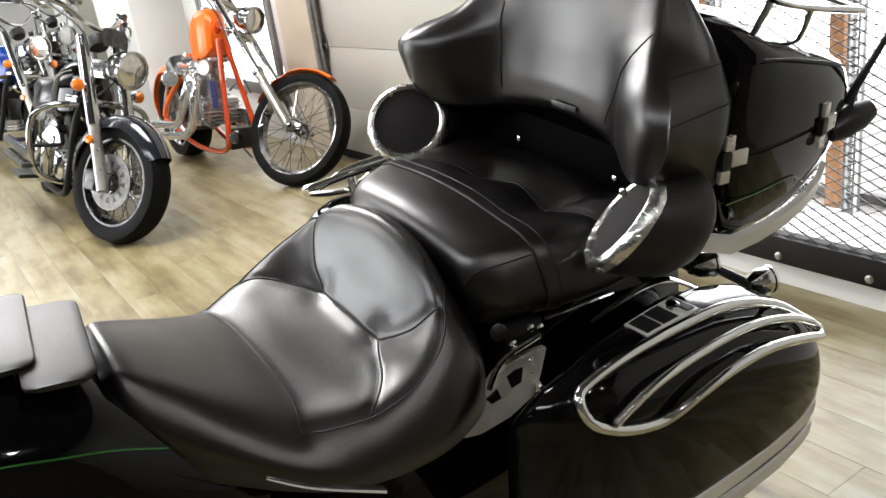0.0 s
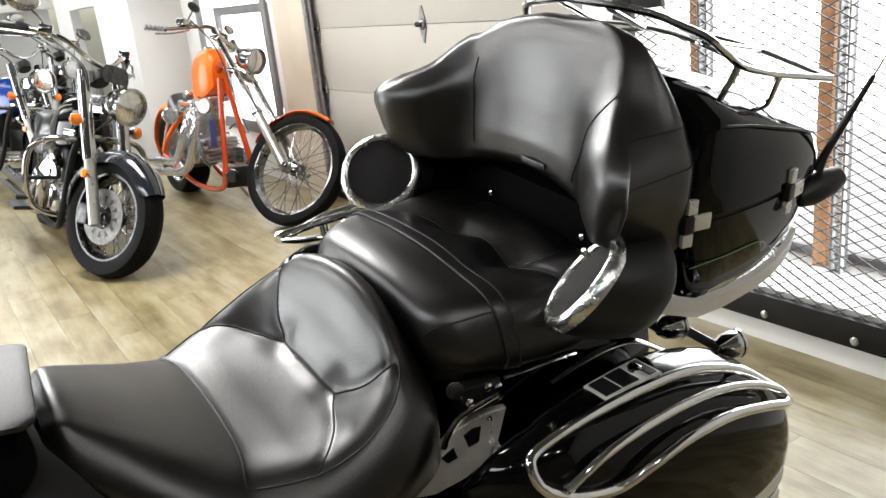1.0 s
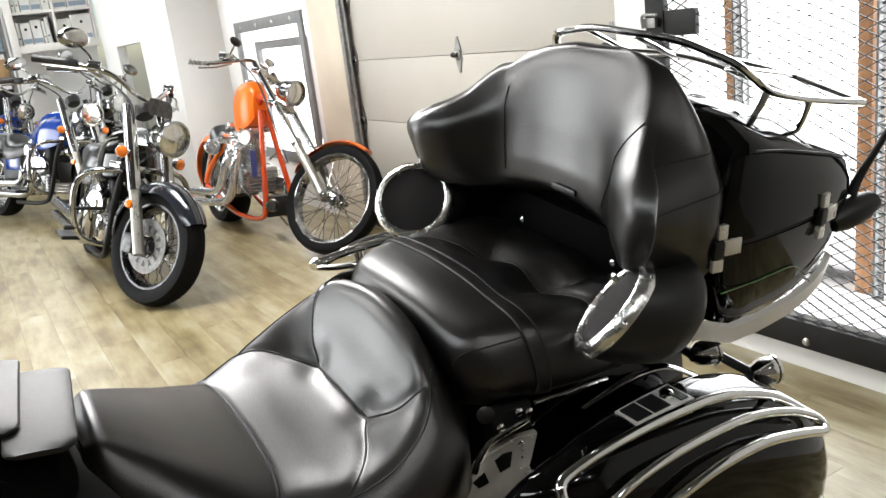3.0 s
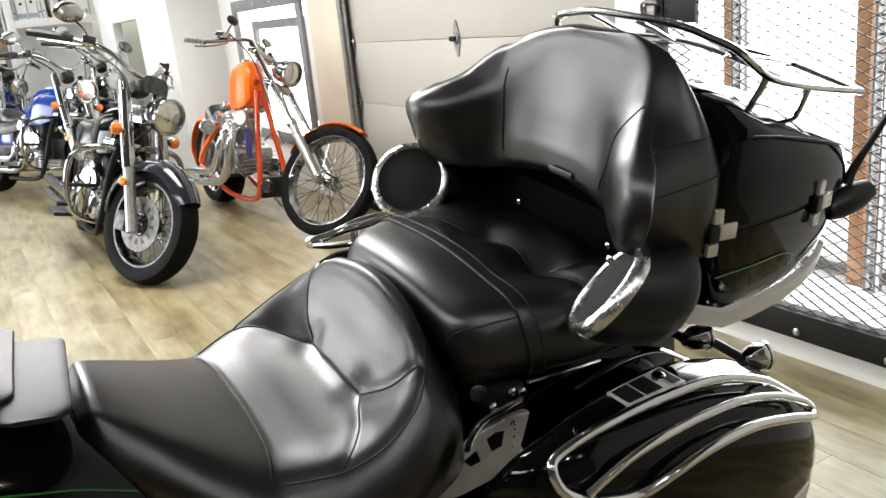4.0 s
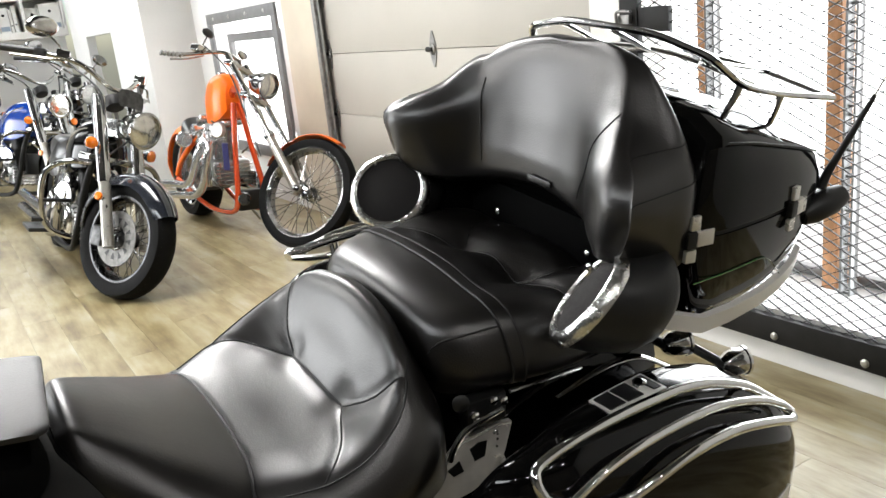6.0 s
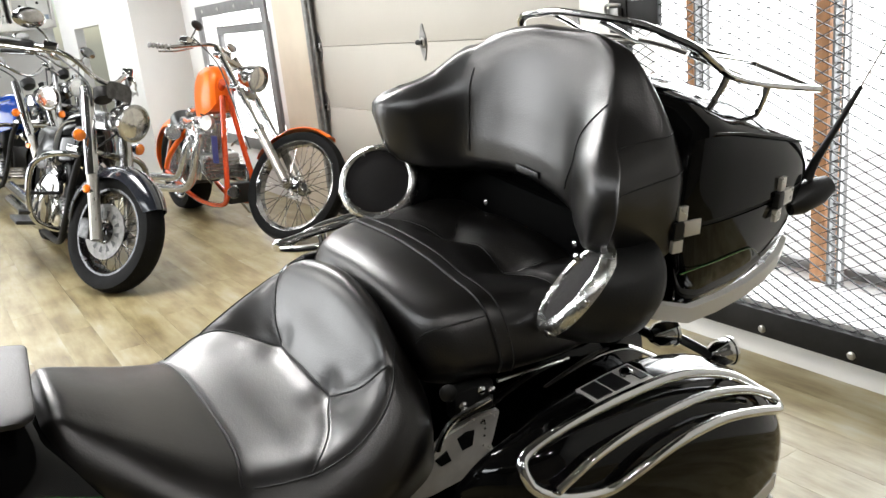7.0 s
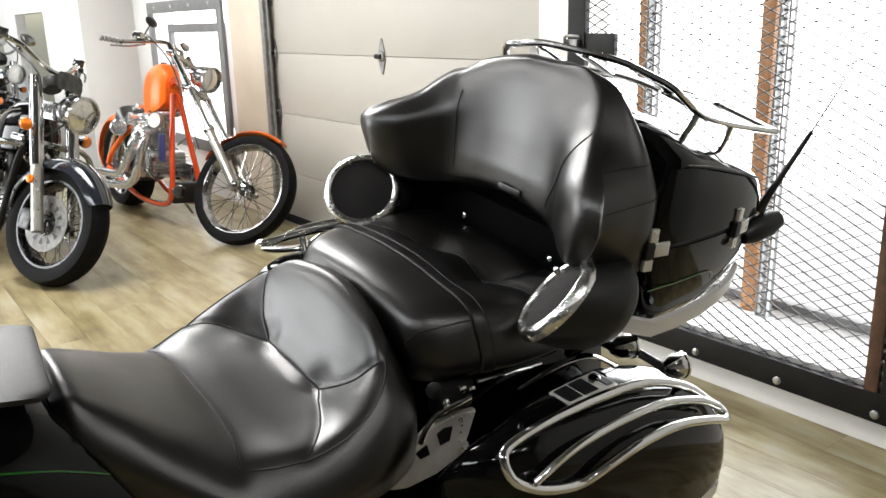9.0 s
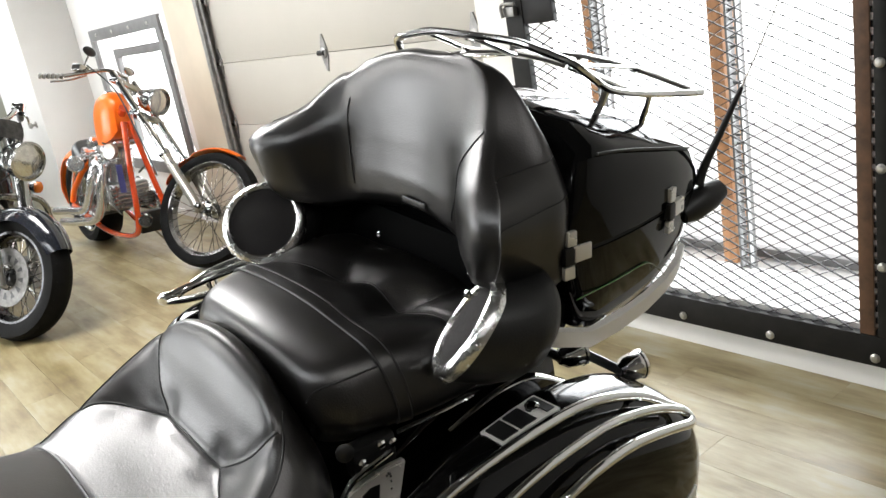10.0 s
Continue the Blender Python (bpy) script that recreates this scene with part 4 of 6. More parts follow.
for sx in (-1, 1):
    for x, y, zt, zl in ((0.224, 1.656, 1.206, 1.170), (0.234, 1.737, 1.184, 1.128)):
        part("rack_foot", tube([(sx * x, y, zt), (sx * x * 0.985, y - 0.006, (zt + zl) / 2), (sx * x * 0.96, y - 0.014, zl)], (0.006, 0.0045), 8), CHROME, rack, "chrome rack foot")
        part("foot_plate", merge(None, box(-0.011, 0.011, -0.024, 0.022, -0.004, 0.005, 0.003), Matrix.Translation((sx * x * 0.95, y - 0.018, zl)) @ Matrix.Rotation(-0.25, 4, "X") @ Matrix.Rotation(sx * 0.4, 4, "Y")), CHROME, rack)
# aerial
part("aerial_base", lathe([(0.0, -0.045), (0.014, -0.042), (0.021, -0.02), (0.022, 0.015), (0.016, 0.04), (0, 0.045)], 18, m=aim((0.278, 1.812, 1.012), (0.15, 1.0, 0.30))), PLASTIC, tourer, "black aerial foot")
aerial = part("aerial", tube([(0.270, 1.815, 1.035), (0.272, 1.825, 1.062), (0.285, 1.845, 1.118), (0.300, 1.863, 1.178)], (0.008, 0.0035), 10), PLASTIC, tourer, "black rubber aerial")
part("aerial_whip", tube([(0.300, 1.863, 1.178), (0.312, 1.882, 1.235), (0.325, 1.90, 1.30)], (0.0016, 0.001), 6), STEEL, aerial, "thin aerial wire")

# hard panniers
BAG = [(1.165, 0.32, 0.56, 0.735), (1.19, 0.365, 0.50, 0.772), (1.24, 0.395, 0.45, 0.798), (1.32, 0.408, 0.42, 0.808), (1.45, 0.413, 0.40, 0.808), (1.58, 0.410, 0.40, 0.788), (1.66, 0.400, 0.41, 0.758), (1.72, 0.380, 0.44, 0.712), (1.755, 0.35, 0.49, 0.665), (1.77, 0.31, 0.54, 0.63)]
BAG_INNER = [(1.165, 0.295), (1.24, 0.285), (1.30, 0.262), (1.38, 0.235), (1.50, 0.21), (1.77, 0.19)]


def bag_point(y, a, out=0.0, n=2.9):
    xo, zb, zt = mix(BAG, y)
    xi = mix(BAG_INNER, y)[0]
    cx, cz = (xo + xi) / 2, (zb + zt) / 2
    tuck = 1 - 0.35 * max(0.0, -math.sin(a)) ** 1.5
    return Vector((cx + ((xo - xi) / 2 + out) * sup(math.cos(a), 2 / n) * tuck, y, cz + ((zt - zb) / 2 + out) * sup(math.sin(a), 2 / n)))


def pannier(s):
    yy = [1.165 + 0.605 * (0.5 - 0.5 * math.cos(math.pi * i / 36)) for i in range(37)]

    def flip(v):
        return Vector((s * (v.x - 0.016), v.y - 0.013 + 0.024 * (v.y - 1.212), v.z + 0.037 - 0.061 * (v.y - 1.212)))
    lo, hi = math.radians(8), math.radians(172)
    bag = part("pannier", loft([[flip(bag_point(y, lo - (2 * math.pi - (hi - lo)) * j / 20)) for j in range(21)] for y in yy]), GLOSS, tourer, "gloss black hard pannier")
    part("pannier_lid", loft([[flip(bag_point(y, lo + (hi - lo) * j / 24, 0.0006)) for j in range(25)] for y in yy]), GLOSS, bag, "gloss black domed pannier lid")
    # rails
    inner = [(0.385, 1.216, 0.770), (0.372, 1.212, 0.790), (0.362, 1.228, 0.800), (0.358, 1.288, 0.813), (0.356, 1.388, 0.823), (0.358, 1.489, 0.825), (0.364, 1.581, 0.799), (0.372, 1.645, 0.758), (0.382, 1.672, 0.738), (0.398, 1.662, 0.733)]
    outer = [(0.410, 1.60, 0.758), (0.414, 1.515, 0.777), (0.414, 1.435, 0.772), (0.413, 1.372, 0.755), (0.408, 1.322, 0.737), (0.402, 1.268, 0.743), (0.394, 1.232, 0.757)]
    middle = [(0.398, 1.245, 0.760), (0.396, 1.314, 0.789), (0.391, 1.412, 0.802), (0.387, 1.51, 0.801), (0.388, 1.59, 0.784), (0.388, 1.650, 0.756)]
    def rail_at(v):
        return flip(v) + Vector((0, 0, 0.0 if s > 0 else 0.030 + 0.5 * (v.x - 0.36)))
    rail = part("pannier_rail", tube([rail_at(Vector(p)) for p in inner + outer], 0.0072, 12, closed=True, n=4), CHROME, bag, "bent chrome guard rail")
    part("rail_bar", tube([rail_at(Vector(p)) for p in middle], 0.0062, 10), CHROME, rail)
    for p in (inner[3], inner[6], middle[1], middle[4], outer[1], outer[4]):
        p = Vector(p)
        part("rail_post", tube([rail_at(p), flip(Vector((p.x - 0.022, p.y, p.z - 0.024)))], 0.0045, 8, smooth=False), CHROME, rail)
    # silver strips low on the side
    for dz, h in ((0.0, 0.032), (-0.042, 0.03)):
        part("silver_strip", loft([[flip(Vector((mix(BAG, y)[0] - 0.012 + o, y, 0.535 + 0.10 * (y - 1.40) + dz + q))) for o, q in ((0, 0), (0.014, 0.003), (0.014, h - 0.003), (0, h))] for y in (1.26, 1.32, 1.40, 1.5, 1.6, 1.67, 1.70)]), SILVER, bag, "silver trim strip")
    # hinge plate and inner trim on the lid
    part("lid_plate", loft([[flip(bag_point(y, a, o)) for a, o in ((1.525, 0.000), (1.525, 0.0035), (1.80, 0.0035), (1.80, 0.000))] for y in (1.361, 1.363, 1.42, 1.470, 1.472)]), SILVER, bag, "chrome framed latch plate")
    for y0, y1, a0, a1 in ((1.366, 1.395, 1.552, 1.752), (1.400, 1.431, 1.552, 1.752), (1.452, 1.467, 1.552, 1.752)):
        part("plate_inlay", loft([[flip(bag_point(y, a, o)) for a, o in ((a0, 0.001), (a0, 0.0045), (a1, 0.0045), (a1, 0.001))] for y in (y0, 0.5 * (y0 + y1), y1)]), PLASTIC, bag, "black inlay")
    part("key_lock", lathe([(0.010, 0), (0.010, 0.004), (0.006, 0.006), (0, 0.005)], 14, m=aim(flip(bag_point(1.442, 1.62, 0.005)), (0, 0, 1))), CHROME, bag, "chrome key lock")
    part("inner_trim", tube([(s * 0.222, 1.345, 0.812), (s * 0.222, 1.40, 0.825), (s * 0.222, 1.45, 0.832), (s * 0.224, 1.50, 0.826), (s * 0.232, 1.555, 0.795)], (0.003, 0.011), 10, flat=0.35), CHROME, bag, "chrome moulding inside the lid")


pannier(1)
pannier(-1)

# tank, side covers, frame below the seats
TANK = [(0.10, 0.06, 0.88, 0.72), (0.20, 0.13, 0.955, 0.66), (0.35, 0.182, 0.982, 0.62), (0.52, 0.186, 0.962, 0.60), (0.66, 0.182, 0.930, 0.60), (0.74, 0.175, 0.895, 0.62), (0.82, 0.165, 0.83, 0.64), (0.88, 0.14, 0.77, 0.66)]
part("fuel_tank", cushion(TANK, 40, 32, n=3.0), GLOSS, tourer, "gloss black fuel tank")
for s in (-1, 1):
    part("tank_pinstripe", tube([cushion_point(TANK, y, math.pi / 2 - s * (math.pi / 2 - a), n=3.0) + Vector((s * 0.001, 0, 0.001)) for y, a in ((0.498, 0.92), (0.554, 0.92), (0.618, 0.9), (0.666, 0.88), (0.722, 0.86), (0.778, 0.86))], 0.0016, 6), GREEN, tourer, "green pinstripe")
COVER = [(0.78, 0.12, 0.76, 0.50), (0.86, 0.165, 0.73, 0.45), (0.98, 0.195, 0.70, 0.42), (1.12, 0.19, 0.70, 0.42), (1.26, 0.17, 0.74, 0.44), (1.40, 0.16, 0.80, 0.5), (1.56, 0.15, 0.82, 0.58), (1.66, 0.12, 0.80, 0.62)]
part("side_cover", cushion(COVER, 40, 30, n=3.4), GLOSS, tourer, "gloss black side covers and frame")


def strap(name, y0, y1, z0, z1, x0, x1):
    """A flat padded flap with rounded corners, lying across the tank."""
    rings = []
    for i in range(33):
        u = -1 + i / 16
        k = max(0, abs(u) - 0.82) / 0.18
        inset = 0.014 * (1 - math.sqrt(max(0, 1 - k * k)))
        x = (x0 + x1) / 2 + u * (x1 - x0) / 2
        row = []
        for j in range(16):
            a = 2 * math.pi * j / 16
            f = 0.5 - 0.5 * sup(math.cos(a), 0.35)
            y = y0 + inset + (y1 - y0 - 2 * inset) * f
            row.append(Vector((x, y - 0.1 * x, z0 + (z1 - z0) * f - 0.35 * x * x + 0.0035 * sup(math.sin(a), 0.5))))
        rings.append(row)
    return part(name, loft(rings), STRAPHIDE, tourer, "flat black leather tank strap")


strap("tank_strap_end", 0.668, 0.744, 0.943, 0.935, -0.088, 0.098)
strap("tank_strap", 0.545, 0.688, 0.958, 0.948, -0.13, 0.058)
for s in (-1, 1):
    if s > 0:
        part("chrome_strip", tube([(s * 0.235, 0.850, 0.820), (s * 0.245, 0.90, 0.785), (s * 0.248, 0.985, 0.733)], (0.003, 0.007), 8, flat=0.5), CHROME, tourer, "chrome strip on the side cover")
    # cast chrome side bracket with two openings
    pl = [(1.082, 0.733), (1.112, 0.727), (1.142, 0.722), (1.163, 0.728), (1.181, 0.760), (1.203, 0.776), (1.258, 0.782), (1.292, 0.778), (1.276, 0.740), (1.264, 0.710), (1.217, 0.696), (1.167, 0.690), (1.140, 0.697), (1.110, 0.714)]

    def out(z):
        return 0.201 - 0.10 * (z - 0.70)
    b = loft([[Vector((s * (out(z) + o), y, z)) for y, z in pl] for o in (-0.012, 0.0)])
    bmesh.ops.bevel(b, geom=b.edges[:], offset=0.0022, segments=2, affect="EDGES")
    br = part("side_bracket", b, BRACKET, tourer, "polished chrome side bracket")
    for hole in (((1.216, 0.763), (1.230, 0.768), (1.245, 0.766), (1.240, 0.744), (1.223, 0.742)), ((1.178, 0.744), (1.198, 0.752), (1.204, 0.734), (1.187, 0.732))):
        part("opening", loft([[Vector((s * (out(z) + o), y, z)) for y, z in hole] for o in (-0.002, 0.0014)]), PLASTIC, br, "dark opening")
    for k in range(7):
        part("bead", ball((s * (out(0.76) + 0.001), 1.256 + 0.0035 * k - 0.0005 * k * k, 0.774 - 0.007 * k * k / 4 + 0.004 * k), 0.0022, seg=8), CHROME, br)
    part("bracket_rim", tube([(s * 0.220, 1.168, 0.780), (s * 0.221, 1.174, 0.798), (s * 0.221, 1.187, 0.814), (s * 0.220, 1.205, 0.821), (s * 0.219, 1.228, 0.824), (s * 0.216, 1.255, 0.826)], 0.0042, 8), CHROME, br)
    part("footpeg_spring", ring((s * 0.215, 1.262, 0.714), (0.4 * s, 1, 0), 0.022, 0.006, 24, 8), CHROME, tourer, "chrome coil")
    part("knob", lathe([(0.0, 0), (0.011, 0.0), (0.012, 0.004), (0.009, 0.006), (0, 0.007)], 18, m=aim((s * 0.206, 1.194, 0.852), (s, -0.3, 0.3))), PLASTIC, tourer, "black round seat knob")
    part("cable", tube([(s * 0.210, 1.272, 0.843), (s * 0.210, 1.33, 0.839), (s * 0.208, 1.40, 0.834)], 0.0034, 8), CHROME, tourer, "thin chrome rod")
    part("clevis", box(s * 0.195 - 0.012, s * 0.195 + 0.012, 1.205, 1.27, 0.80, 0.845, 0.006), PLASTIC, tourer, "black mounting lug")
    for y, z in ((1.215, 0.825), (1.245, 0.838), (1.262, 0.832)):
        part("bolt", lathe([(0.006, 0), (0.006, 0.004), (0.003, 0.006), (0, 0.006)], 10, m=aim((s * 0.208, y, z), (s, 0, 0.3))), CHROME, tourer)
    # rear lamps beside the case
    for y, x, z in ((1.632, 0.181, 0.785), (1.70, 0.245, 0.758)):
        part("turn_signal", lathe([(0.0, -0.026), (0.011, -0.024), (0.019, -0.014), (0.022, 0.0), (0.022, 0.012), (0.024, 0.014), (0.024, 0.018), (0.018, 0.022), (0, 0.024)], 22, m=aim((s * x, y, z), (0.25 * s, 1, 0))), CHROME, tourer, "chrome bullet turn signal")
        part("signal_stalk", tube([(s * x * 0.6, y - 0.02, z), (s * x, y - 0.02, z)], 0.008, 8, smooth=False), PLASTIC, tourer)


def plain_wheel(y, r, w):
    t = part("wheel", lathe([(r - 0.11, -w * 0.4), (r - 0.06, -w / 2), (r - 0.02, -w * 0.42), (r, -w * 0.18), (r, w * 0.18), (r - 0.02, w * 0.42), (r - 0.06, w / 2), (r - 0.11, w * 0.4), (r - 0.11, -w * 0.4)], 40, m=aim((0, y, r), (1, 0, 0))), RUBBER, tourer, "black tyre")
    part("rim", lathe([(0.0, -0.04), (0.06, -0.04), (0.08, -0.015), (r - 0.13, -0.015), (r - 0.105, -0.04), (r - 0.105, 0.04), (r - 0.13, 0.015), (0.08, 0.015), (0.06, 0.04), (0, 0.04)], 40, m=aim((0, y, r), (1, 0, 0))), ALLOY, t, "cast alloy rim")


plain_wheel(1.50, 0.315, 0.16)
plain_wheel(-0.12, 0.315, 0.13)
part("engine", cushion([(0.22, 0.14, 0.62, 0.25), (0.35, 0.2, 0.64, 0.2), (0.6, 0.22, 0.62, 0.18), (0.85, 0.2, 0.55, 0.2), (1.0, 0.15, 0.5, 0.25)], 24, 24), ALLOY, tourer, "dark alloy engine")
for s in (-1, 1):
    part("fork_leg", tube([(s * 0.11, -0.12, 0.315), (s * 0.11, 0.10, 0.90)], 0.024, 12, smooth=False), CHROME, tourer)
    part("exhaust", tube([(s * 0.2, 0.55, 0.3), (s * 0.25, 0.9, 0.26), (s * 0.23, 1.2, 0.25), (s * 0.23, 1.5, 0.26)], 0.045, 14), CHROME, tourer, "long chrome exhaust")
part("side_stand", tube([(0.12, 0.62, 0.22), (0.22, 0.66, 0.1), (0.27, 0.67, 0.048)], 0.012, 8), IRON, tourer)


# ---- the parked motorcycles; their own axes: x to the left, y to the rear from the front axle, z up ----
def wheel(parent, m, r, w, n_spokes, rim_mat=DULLCHROME, disc=0.0, tread=False, solid=False, wall=0.0):
    """A wheel about the x axis of m; disc: side on which a brake disc sits."""
    turn = m @ aim((0, 0, 0), (1, 0, 0))
    t = wall or 0.10
    prof = [(r - t, -w * 0.36), (r - t * 0.6, -w * 0.5), (r - t * 0.2, -w * 0.46), (r - 0.008, -w * 0.3), (r, -w * 0.1), (r, w * 0.1), (r - 0.008, w * 0.3), (r - t * 0.2, w * 0.46), (r - t * 0.6, w * 0.5), (r - t, w * 0.36), (r - t, -w * 0.36)]
    wh = part("wheel", lathe(prof, 64, m=turn), RUBBER, parent, "black rubber tyre")
    if tread:
        b = None
        for i in range(44):
            a = 2 * math.pi * i / 44
            for s in (-1, 1):
                q = turn @ Matrix.Rotation(a + s * 0.03, 4, "Z") @ Matrix.Translation((r - 0.0082, 0, s * w * 0.2)) @ Matrix.Rotation(s * 0.5, 4, "X")
                b = merge(b, box(-0.010, 0.0008, -0.003, 0.003, -w * 0.15, w * 0.15), q)
        tagged(part("tread", b, RUBBER, wh, smooth=False), "raised tread blocks", kind="stuff")
    ri = r - t + 0.004
    part("rim", lathe([(ri - 0.022, -w * 0.22), (ri - 0.004, -w * 0.40), (ri + 0.010, -w * 0.40), (ri, -w * 0.30), (ri - 0.012, -w * 0.2), (ri - 0.012, w * 0.2), (ri, w * 0.30), (ri + 0.010, w * 0.40), (ri - 0.004, w * 0.40), (ri - 0.022, w * 0.22), (ri - 0.022, -w * 0.22)], 56, m=turn), rim_mat, wh, "polished rim")
    part("hub", lathe([(0.0, -0.062), (0.020, -0.062), (0.046, -0.046), (0.046, -0.038), (0.028, -0.026), (0.028, 0.026), (0.046, 0.038), (0.046, 0.046), (0.020, 0.062), (0.0, 0.062)], 24, m=turn), rim_mat, wh, "polished hub")
    if solid:
        for i in range(n_spokes):
            a = 2 * math.pi * i / n_spokes
            b = loft([[Vector((x, y, z)) for y, z in ((-h, -0.014), (h, -0.014), (h * 0.8, 0.014), (-h * 0.8, 0.014))] for x, h in ((0.03, 0.02), (0.12, 0.013), (ri - 0.012, 0.022))])
            part("spoke", merge(None, b, turn @ Matrix.Rotation(a, 4, "Z")), ALLOY, wh)
    else:
        ln = math.hypot(ri - 0.014, 0.0)
        me = mesh_of(tube([(0.0, 0, 0), (1.0, 0, 0)], 0.0022, 5, smooth=False), "spoke", DULLCHROME)
        for i in range(n_spokes):
            a = 2 * math.pi * i / n_spokes
            side = 1 if i % 2 else -1
            lead = 0.42 * (1 if (i // 2) % 2 else -1)
            p = turn @ Vector((0.044 * math.cos(a + lead * 2.2), 0.044 * math.sin(a + lead * 2.2), side * 0.042))
            q = turn @ Vector((ln * math.cos(a), ln * math.sin(a), 0))
            d = q - p
            share("spoke", me, wh, aim(p, d) @ Matrix.Rotation(-math.pi / 2, 4, "Y") @ Matrix.Diagonal((d.length, 1, 1, 1)))
    if disc:
        b = lathe([(0.066, disc * 0.066), (0.150, disc * 0.066), (0.150, disc * 0.072), (0.066, disc * 0.072), (0.066, disc * 0.066)], 40, m=turn)
        d = part("brake_disc", b, DISCMETAL, wh, "drilled steel brake disc")
        for i in range(12):
            a = 2 * math.pi * i / 12
            q = turn @ Matrix.Rotation(a, 4, "Z")
            part("disc_slot", merge(None, loft([[Vector((x, y, disc * 0.0725 + o)) for x, y in ((0.078, -0.004), (0.112, -0.013), (0.112, 0.013), (0.078, 0.004))] for o in (-0.0006, 0.0006)]), q), PLASTIC, wh)
    return wh


def fender(a0, a1, r, w, drop, cy, cz, n=22, thick=0.004):
    """A curved mudguard round the axle at (cy, cz) from angle a0 to a1 (degrees, 0 rearward, 90 up)."""
    rings = []
    for i in range(n):
        a = radians(a0 + (a1 - a0) * i / (n - 1))
        taper = 1 - 0.25 * max(0, abs(2 * i / (n - 1) - 1) - 0.7) / 0.3
        ring_pts = []
        for off in (0, -thick):
            row = []
            for j in range(17):
                u = -1 + j / 8
                rr = r + off - drop * (0.25 * u * u + 0.75 * u ** 4)
                row.append(Vector((u * (w / 2 + off) * taper, cy + rr * math.cos(a), cz + rr * math.sin(a))))
            ring_pts += row if off == 0 else row[::-1]
        rings.append(ring_pts)
    return loft(rings)


def cylinder_head(parent, base, axis, h=0.28, r=0.078, fins=9):
    m = aim(base, axis, (0, 1, 0))
    prof = [(r * 0.72, 0.0)]
    for i in range(fins):
        z = 0.03 + (h - 0.08) * i / fins
        prof += [(r * 0.72, z), (r, z + 0.001), (r, z + 0.007), (r * 0.72, z + 0.008)]
    b = lathe(prof + [(r * 0.72, h - 0.055), (r * 0.9, h - 0.05), (r * 0.9, h - 0.012), (r * 0.7, h), (0, h)], 20)
    part("cylinder", merge(None, b, m), POLISHED, parent, "finned chrome cylinder")


def v_engine(parent, y, z, wide=0.12, cover=POLISHED):
    e = part("engine", box(-wide, wide, y - 0.20, y + 0.22, z - 0.12, z + 0.06, 0.03, seg=3), ALLOY, parent, "alloy crankcase")
    for k in range(6):
        part("case_rib", box(-wide - 0.006, wide + 0.006, y - 0.212, y - 0.19, z - 0.105 + 0.026 * k, z - 0.097 + 0.026 * k, 0.002), POLISHED, e)
    for d in (-0.42, 0.42):
        cylinder_head(e, (0, y + 0.16 * d, z + 0.04), (0, d, 1.0))
    for s in (-1, 1):
        part("engine_cover", lathe([(0.0, 0.035), (0.05, 0.034), (0.085, 0.022), (0.10, 0.0)], 28, m=aim((s * wide, y - 0.02, z - 0.03), (s, 0, 0))), cover, e, "round chrome engine cover")
    part("gear_cover", lathe([(0.0, 0.03), (0.05, 0.028), (0.075, 0.014), (0.08, 0.0)], 24, m=aim((-wide, y + 0.15, z - 0.05), (-1, 0, 0))), cover, e)
    part("air_cleaner", lathe([(0.0, 0.05), (0.03, 0.052), (0.038, 0.046), (0.07, 0.044), (0.085, 0.034), (0.088, 0.0)], 28, m=aim((-wide + 0.02, y, z + 0.18), (-1, 0, 0))), POLISHED, e, "round chrome air cleaner")
    for dy in (-0.10, 0.10):
        part("push_rod", tube([(-wide * 0.8, y + dy * 0.4, z + 0.02), (-wide * 0.75, y + dy * 1.3, z + 0.25)], 0.010, 8, smooth=False), POLISHED, e)
    for d in (-1, 1):
        part("rocker_cover", merge(None, box(-0.075, 0.075, -0.05, 0.05, 0.0, 0.045, 0.018, seg=3), aim((0, y + d * 0.20, z + 0.315), (0, d * 0.42, 1.0), (0, 1, 0))), cover, e, "polished rocker cover")
    part("carburettor", lathe([(0.0, -0.06), (0.035, -0.055), (0.038, -0.02), (0.028, -0.01), (0.028, 0.03), (0.042, 0.035), (0.042, 0.06), (0, 0.062)], 20, m=aim((-wide, y + 0.02, z + 0.27), (-1, 0, 0.1))), cover, e, "polished carburettor")
    return e


def headlamp(parent, m, r, length):
    h = part("headlamp", lathe([(0.0, -length), (r * 0.35, -length * 0.96), (r * 0.75, -length * 0.7), (r * 0.98, -length * 0.25), (r, 0.0), (r * 1.05, 0.006), (r * 1.05, 0.022), (r * 0.93, 0.026), (r * 0.92, 0.01)], 32, m=m), DULLCHROME, parent, "round chrome headlamp")
    part("lens", lathe([(0.0, 0.022), (r * 0.5, 0.019), (r * 0.93, 0.008), (r * 0.93, -0.004)], 28, m=m), LENS, h, "clear ribbed lens")
    part("reflector", lathe([(0.0, -0.002), (r * 0.3, -0.002)], 14, m=m), ALLOY, h)


def signal(parent, m, r=0.028):
    s = part("turn_signal", lathe([(0.0, -0.035), (r * 0.7, -0.03), (r, -0.008), (r, 0.004)], 16, m=m), DULLCHROME, parent)
    part("lens", lathe([(r * 0.95, 0.004), (r * 0.9, 0.016), (r * 0.5, 0.026), (0, 0.028)], 16, m=m), AMBER, s, "amber lens")


